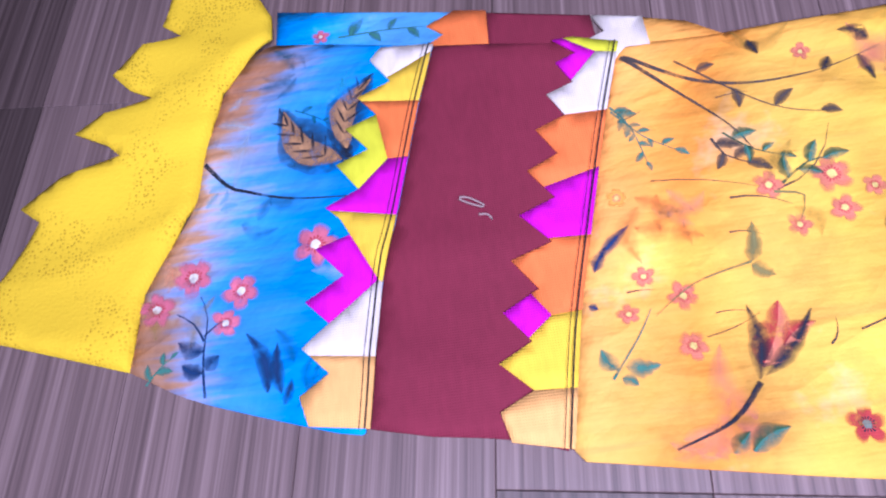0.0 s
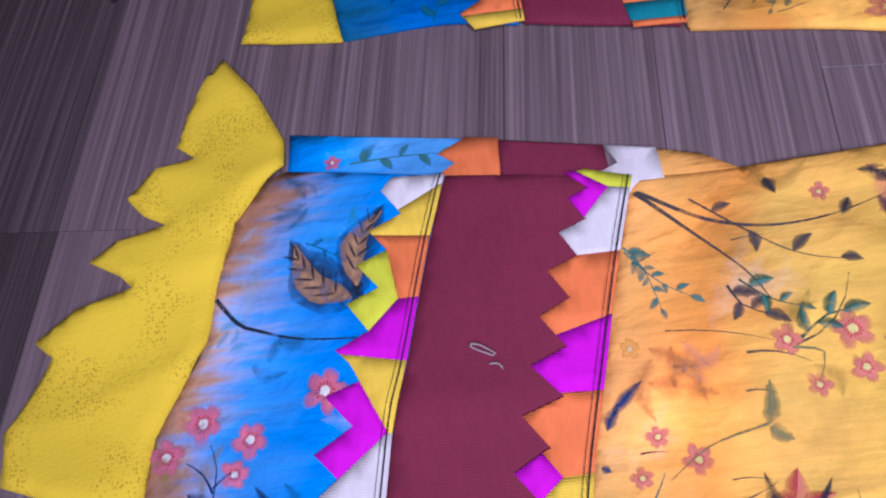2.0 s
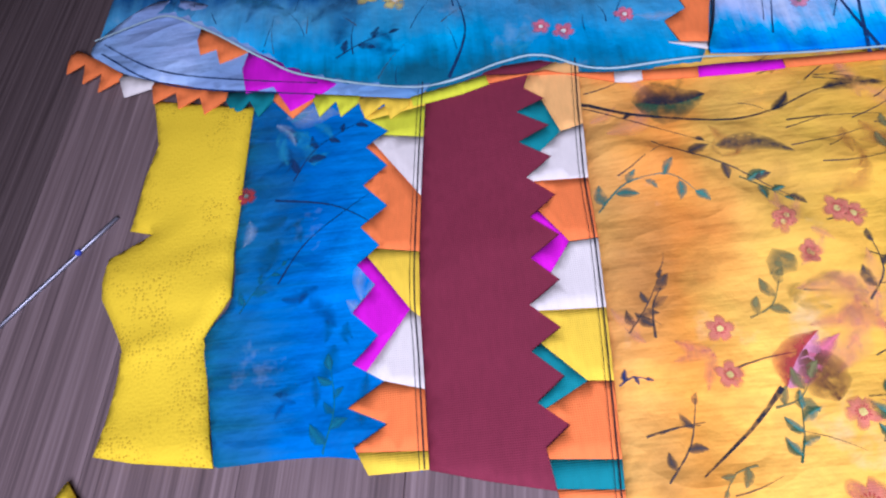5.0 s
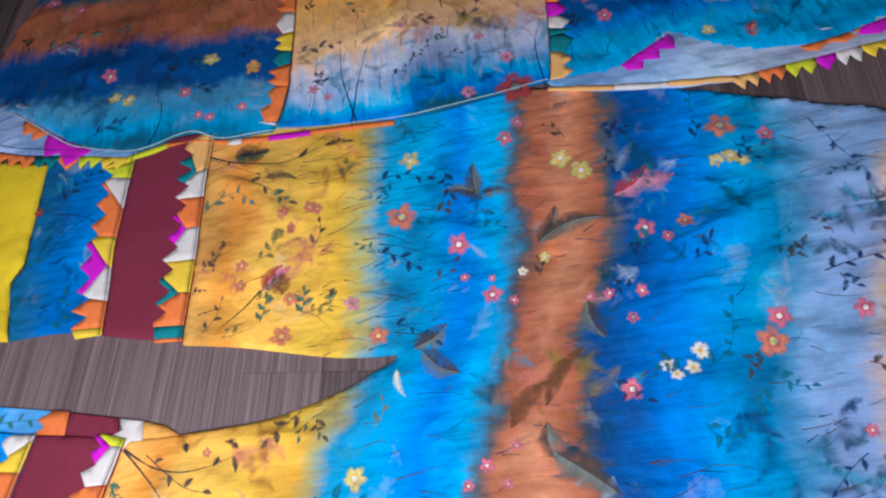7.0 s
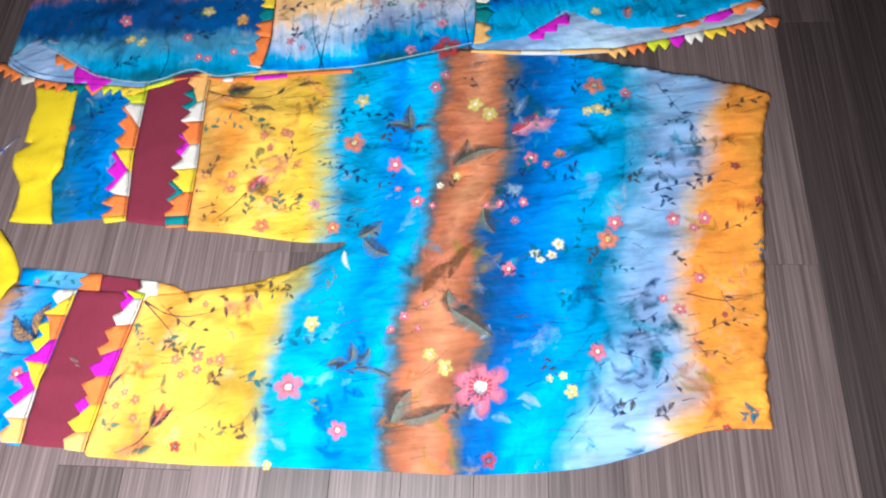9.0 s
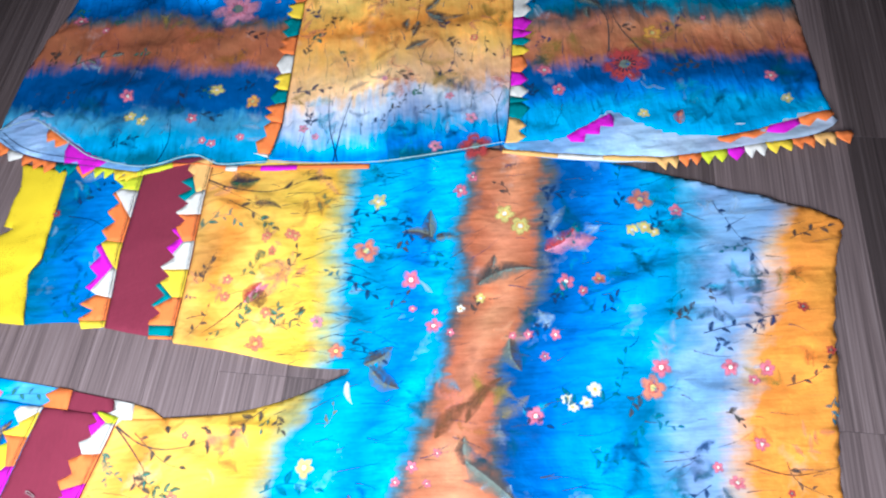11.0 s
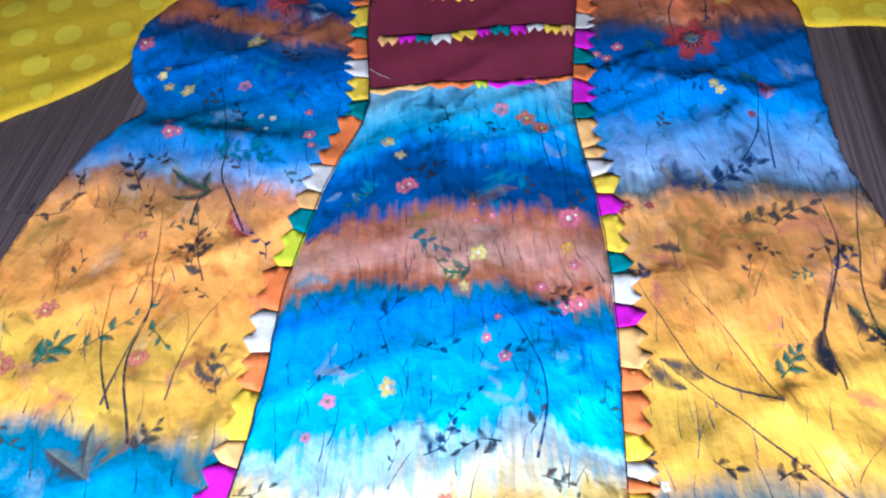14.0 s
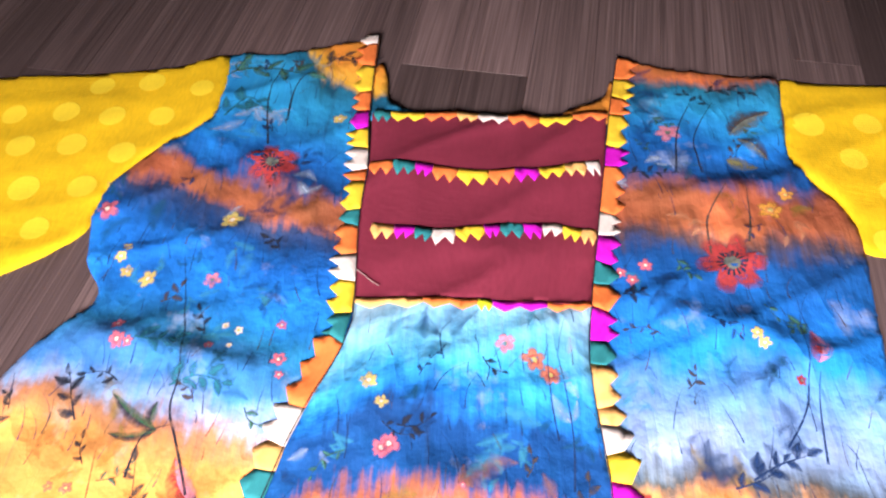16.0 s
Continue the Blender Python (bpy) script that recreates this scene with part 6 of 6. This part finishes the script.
vine(right_panel, [(0.373, 0.342), (0.358, 0.35), (0.35, 0.362)], 0.0021, "dark", height, 0.00035)
leaf(right_panel, [(0.218, 0.386), (0.189, 0.414)], 0.0084, "dusk", height, 0.00035)
vine(right_panel, [(0.277, 0.374), (0.228, 0.399), (0.198, 0.472)], 0.0021, "dusk", height, 0.00035)
vine(right_panel, [(0.31, 0.303), (0.266, 0.346), (0.205, 0.406)], 0.002, "dusk", height, 0.00035)
vine(right_panel, [(0.219, 0.284), (0.194, 0.264), (0.182, 0.245)], 0.0014, "navy", height, 0.00035)
vine(right_panel, [(0.279, 0.227), (0.267, 0.264), (0.266, 0.324)], 0.001, "navy", height, 0.00035)
sprig(right_panel, [(0.277, 0.561), (0.296, 0.572), (0.319, 0.58)], 0.0141, 6, "navy", height, 0.00035)
sprig(right_panel, [(0.312, 0.517), (0.329, 0.53), (0.349, 0.537)], 0.0138, 5, "dusk", height, 0.00035)
leaf(right_panel, [(0.23, 0.393), (0.202, 0.407)], 0.0091, "dusk", height, 0.00035)
vine(right_panel, [(0.322, 0.382), (0.323, 0.428), (0.342, 0.474), (0.346, 0.526)], 0.0014, "dark", height, 0.00035)
leaf(right_panel, [(0.317, 0.392), (0.322, 0.417)], 0.0108, "dark", height, 0.00035)
sprig(right_panel, [(0.289, 0.4), (0.294, 0.406), (0.3, 0.412)], 0.0097, 4, "green", height, 0.00035)
vine(right_panel, [(0.276, 0.376), (0.258, 0.422), (0.223, 0.48)], 0.0012, "dusk", height, 0.00035)
leaf(right_panel, [(0.237, 0.497), (0.216, 0.503)], 0.008, "dusk", height, 0.00035)
leaf(right_panel, [(0.34, 0.648), (0.344, 0.678)], 0.0121, "roseleaf", height, 0.00035)
vine(right_panel, [(0.282, 0.748), (0.283, 0.783), (0.306, 0.824)], 0.0035, "dusk", height, 0.00035)
vine(right_panel, [(0.314, 0.76), (0.322, 0.795), (0.323, 0.826)], 0.0029, "dusk", height, 0.00035)
sprig(right_panel, [(0.266, 0.686), (0.278, 0.679), (0.288, 0.667)], 0.008, 5, "navy", height, 0.00035)
sprig(right_panel, [(0.264, 0.555), (0.286, 0.563), (0.302, 0.577)], 0.0113, 6, "navy", height, 0.00035)
sprig(right_panel, [(0.291, 0.521), (0.308, 0.528), (0.324, 0.532)], 0.012, 6, "dusk", height, 0.00035)
vine(right_panel, [(0.305, 0.584), (0.328, 0.622), (0.339, 0.687), (0.349, 0.711)], 0.0015, "navy", height, 0.00035)
vine(right_panel, [(0.329, 0.574), (0.334, 0.611), (0.341, 0.642)], 0.0021, "navy", height, 0.00035)
vine(right_panel, [(0.265, 0.839), (0.273, 0.89), (0.294, 0.935)], 0.0028, "dark", height, 0.00035)
vine(right_panel, [(0.288, 0.837), (0.287, 0.88), (0.314, 0.933)], 0.0021, "dark", height, 0.00035)
sprig(right_panel, [(0.221, 0.835), (0.24, 0.837), (0.264, 0.838)], 0.0092, 6, "dark", height, 0.00035)
leaf(right_panel, [(0.323, 0.89), (0.367, 0.92)], 0.0191, "grey", height, 0.00035)
leaf(right_panel, [(0.33, 0.885), (0.353, 0.857)], 0.013, "grey", height, 0.00035)
leaf(right_panel, [(0.314, 0.856), (0.342, 0.847)], 0.0133, "olive", height, 0.00035)
sprig(right_panel, [(0.309, 0.948), (0.331, 0.953), (0.355, 0.944)], 0.0136, 5, "dark", height, 0.00035)

# faint foliage and fine strokes between the larger prints
washed(body, body_outline, 130, lambda x, y: trouser_dye_at(x, y)[0] < -0.085 or trouser_dye_at(x, y)[0] > 0.33 or 0.055 < trouser_dye_at(x, y)[0] < 0.12, on(body, TH), 21, (-0.29, -0.49, 0.44, 0.0))
washed(left_panel, left_outline, 90, lambda x, y: 0.37 < left_dye_at(x, y)[0] < 0.59 or 0.14 < left_dye_at(x, y)[0] < 0.21 or left_dye_at(x, y)[0] > 0.98, on(left_panel, DH), 22, (-0.46, 0.0, 0.0, 1.02), 1.25)
washed(centre_panel, centre_outline, 75, lambda x, y: 0.08 < y < 0.335 or 0.47 < centre_dye_at(x, y)[0] < 0.535, on(centre_panel, DH), 23, (-0.13, -0.01, 0.18, 0.69), 1.15)
washed(right_panel, right_outline, 85, lambda x, y: 0.32 < right_dye_at(x, y)[0] < 0.55 or 0.11 < right_dye_at(x, y)[0] < 0.17 or 0.755 < right_dye_at(x, y)[0] < 0.81, on(right_panel, DH), 24, (0.13, -0.01, 0.47, 0.98), 1.25)
washed(upper_band, smooth(UP_SEAM, False) + UP_ST1[::-1], 16, lambda x, y: False, on(upper_band, TH), 25, (-0.39, -0.19, -0.28, 0.01), 0.8)
washed(lower_band, smooth(LOW_SEAM, False) + LOW_ST1[::-1], 14, lambda x, y: x < -0.435, on(lower_band, TH), 26, (-0.46, -0.42, -0.33, -0.25), 0.7)
for panel, outline, angle, box in ((left_panel, left_outline, 88, (-0.45, 0.0, 0.0, 1.0)), (centre_panel, centre_outline, 90, (-0.12, 0.0, 0.18, 0.68)), (right_panel, right_outline, 93, (0.13, 0.0, 0.46, 0.95))):
    top = on(panel, DH)
    grass(panel, outline, 230, "navy", top, angle, 3, box)
    grass(panel, outline, 90, "dusk", top, angle, 5, box)
    small_sprigs(panel, outline, 34, ("dusk", "navy", "dark", "green"), top, 8, box)
top = on(body, TH)
grass(body, body_outline, 200, "dusk", top, 5, 4, (-0.28, -0.48, 0.44, 0.0))
grass(body, body_outline, 90, "navy", top, 5, 6, (-0.05, -0.48, 0.44, 0.0))
grass(body, body_outline, 90, "dark", top, 2, 11, (-0.12, -0.24, 0.0, 0.0))
small_sprigs(body, body_outline, 16, ("dusk", "green", "olive"), top, 9, (-0.28, -0.46, -0.05, 0.0))
small_sprigs(body, body_outline, 38, ("navy", "teal", "dusk"), top, 10, (-0.05, -0.48, 0.44, -0.02))

# ---- small things on the floor and cloth ----
def rod(name, points, radius):
    """A round thread or wire through the points."""
    line = [Vector(p) for p in points]
    verts, faces = [], []
    for i, p in enumerate(line):
        d = (line[min(i + 1, len(line) - 1)] - line[max(i - 1, 0)]).normalized()
        a = d.cross(Vector((0, 0, 1))).normalized()
        b = d.cross(a)
        for k in range(8):
            q = p + radius * (a * math.cos(k * math.pi / 4) + b * math.sin(k * math.pi / 4))
            verts.append(tuple(q))
            if i:
                j = (k + 1) % 8
                faces.append((8 * i - 8 + k, 8 * i - 8 + j, 8 * i + j, 8 * i + k))
    faces += [tuple(range(8)), tuple(range(8 * len(line) - 1, 8 * len(line) - 9, -1))]
    me = bpy.data.meshes.new(name)
    me.from_pydata(verts, [], faces)
    me.polygons.foreach_set("use_smooth", [True] * len(faces))
    return me


steel, _, sb = shader("brushed_steel", 0.5)
sb.inputs["Metallic"].default_value = 1.0
sb.inputs["Base Color"].default_value = (0.32, 0.31, 0.36, 1)
bead_mat, _, bb = shader("blue_bead", 0.25)
bb.inputs["Base Color"].default_value = (0.05, 0.08, 0.5, 1)
pin = thing("straight_pin", "long thin silver pin with a small bead lying on the floor", "pin")
part("shaft", rod("shaft", [(-0.504, -0.122, 0.0009), (-0.478, -0.094, 0.0009), (-0.454, -0.069, 0.0010), (-0.437, -0.051, 0.0011)], 0.0011), steel, pin)
bm = bmesh.new()
bmesh.ops.create_uvsphere(bm, u_segments=12, v_segments=8, radius=0.0017, matrix=Matrix.Translation((-0.454, -0.069, 0.0017)))
bead_mesh = bpy.data.meshes.new("bead")
bm.to_mesh(bead_mesh)
bm.free()
part("bead", bead_mesh, bead_mat, pin, "small blue bead")


scrap_mat = plain_cloth("thread_scrap", (0.36, 0.26, 0.25), 0.3)


def scrap(points, label):
    flat, z = smooth([p[:2] for p in points], False, 0.0008), points[0][2]
    points = [(x, y, z) for x, y in flat]
    ob = tagged(new("thread_scrap", rod("thread_scrap", points, 0.0004)), label, "thread")
    ob.data.materials.append(scrap_mat)


z = TH(-0.323, -0.347) + 0.0019
scrap([(-0.3305, -0.3405, z), (-0.3270, -0.3413, z), (-0.3215, -0.3453, z), (-0.3222, -0.3460, z), (-0.3280, -0.3431, z), (-0.3306, -0.3413, z)], "loose loop of pale thread on the maroon trouser band")
scrap([(-0.3240, -0.3490, z), (-0.3208, -0.3494, z), (-0.3192, -0.3518, z)], "short pale thread end on the maroon trouser band")
z = DH(-0.01, 0.715) + 0.0018
scrap([(-0.021, 0.724, z), (-0.013, 0.719, z), (-0.005, 0.712, z), (0.004, 0.706, z)], "loose white thread end on the maroon yoke")


# ---- floor strips ----
STRIP, LENGTH, TURN = 0.0685, 0.62, -7.5
strip_mesh = box_mesh("plank", -STRIP / 2 + 0.0001, -LENGTH / 2 + 0.0001, -0.0034, STRIP / 2 - 0.0001, LENGTH / 2 - 0.0001, 0.0, 0.0003)
strip_mesh.materials.append(plank_mat)
turn = Matrix.Rotation(radians(TURN), 4, "Z")
tones = random.Random(4)
for i in range(-16, 18):
    shift = 0.984 if i in (5, 6) else ((i + 2) // 2 * 0.37) % 1.0
    for j in range(-3, 3):
        ob = new("plank", strip_mesh)
        ob.parent = floor
        tone_and_light = 0.62 + 0.55 * tones.random()
        if i in (-2, -1):
            tone_and_light = {0: 0.55, 1: 1.2}.get(j, tone_and_light)
        if i in (0, 1, 2):
            tone_and_light = max(tone_and_light, 0.95)
        # strips by the trouser legs kept bright: torch light painted into their colour
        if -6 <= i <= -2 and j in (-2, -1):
            tone_and_light = max(tone_and_light, 1.2)
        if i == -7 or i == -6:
            tone_and_light = 1.25 if j < -1 else 0.7
        # outer left strips: fading light put into their colour
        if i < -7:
            tone_and_light *= 0.7
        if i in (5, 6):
            tone_and_light = 0.4 if j > -2 else 1.0
        # the light's falloff to the right, painted into the plank colour
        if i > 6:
            tone_and_light *= 0.45
        ob.color = (tone_and_light, tone_and_light, tone_and_light, 1)
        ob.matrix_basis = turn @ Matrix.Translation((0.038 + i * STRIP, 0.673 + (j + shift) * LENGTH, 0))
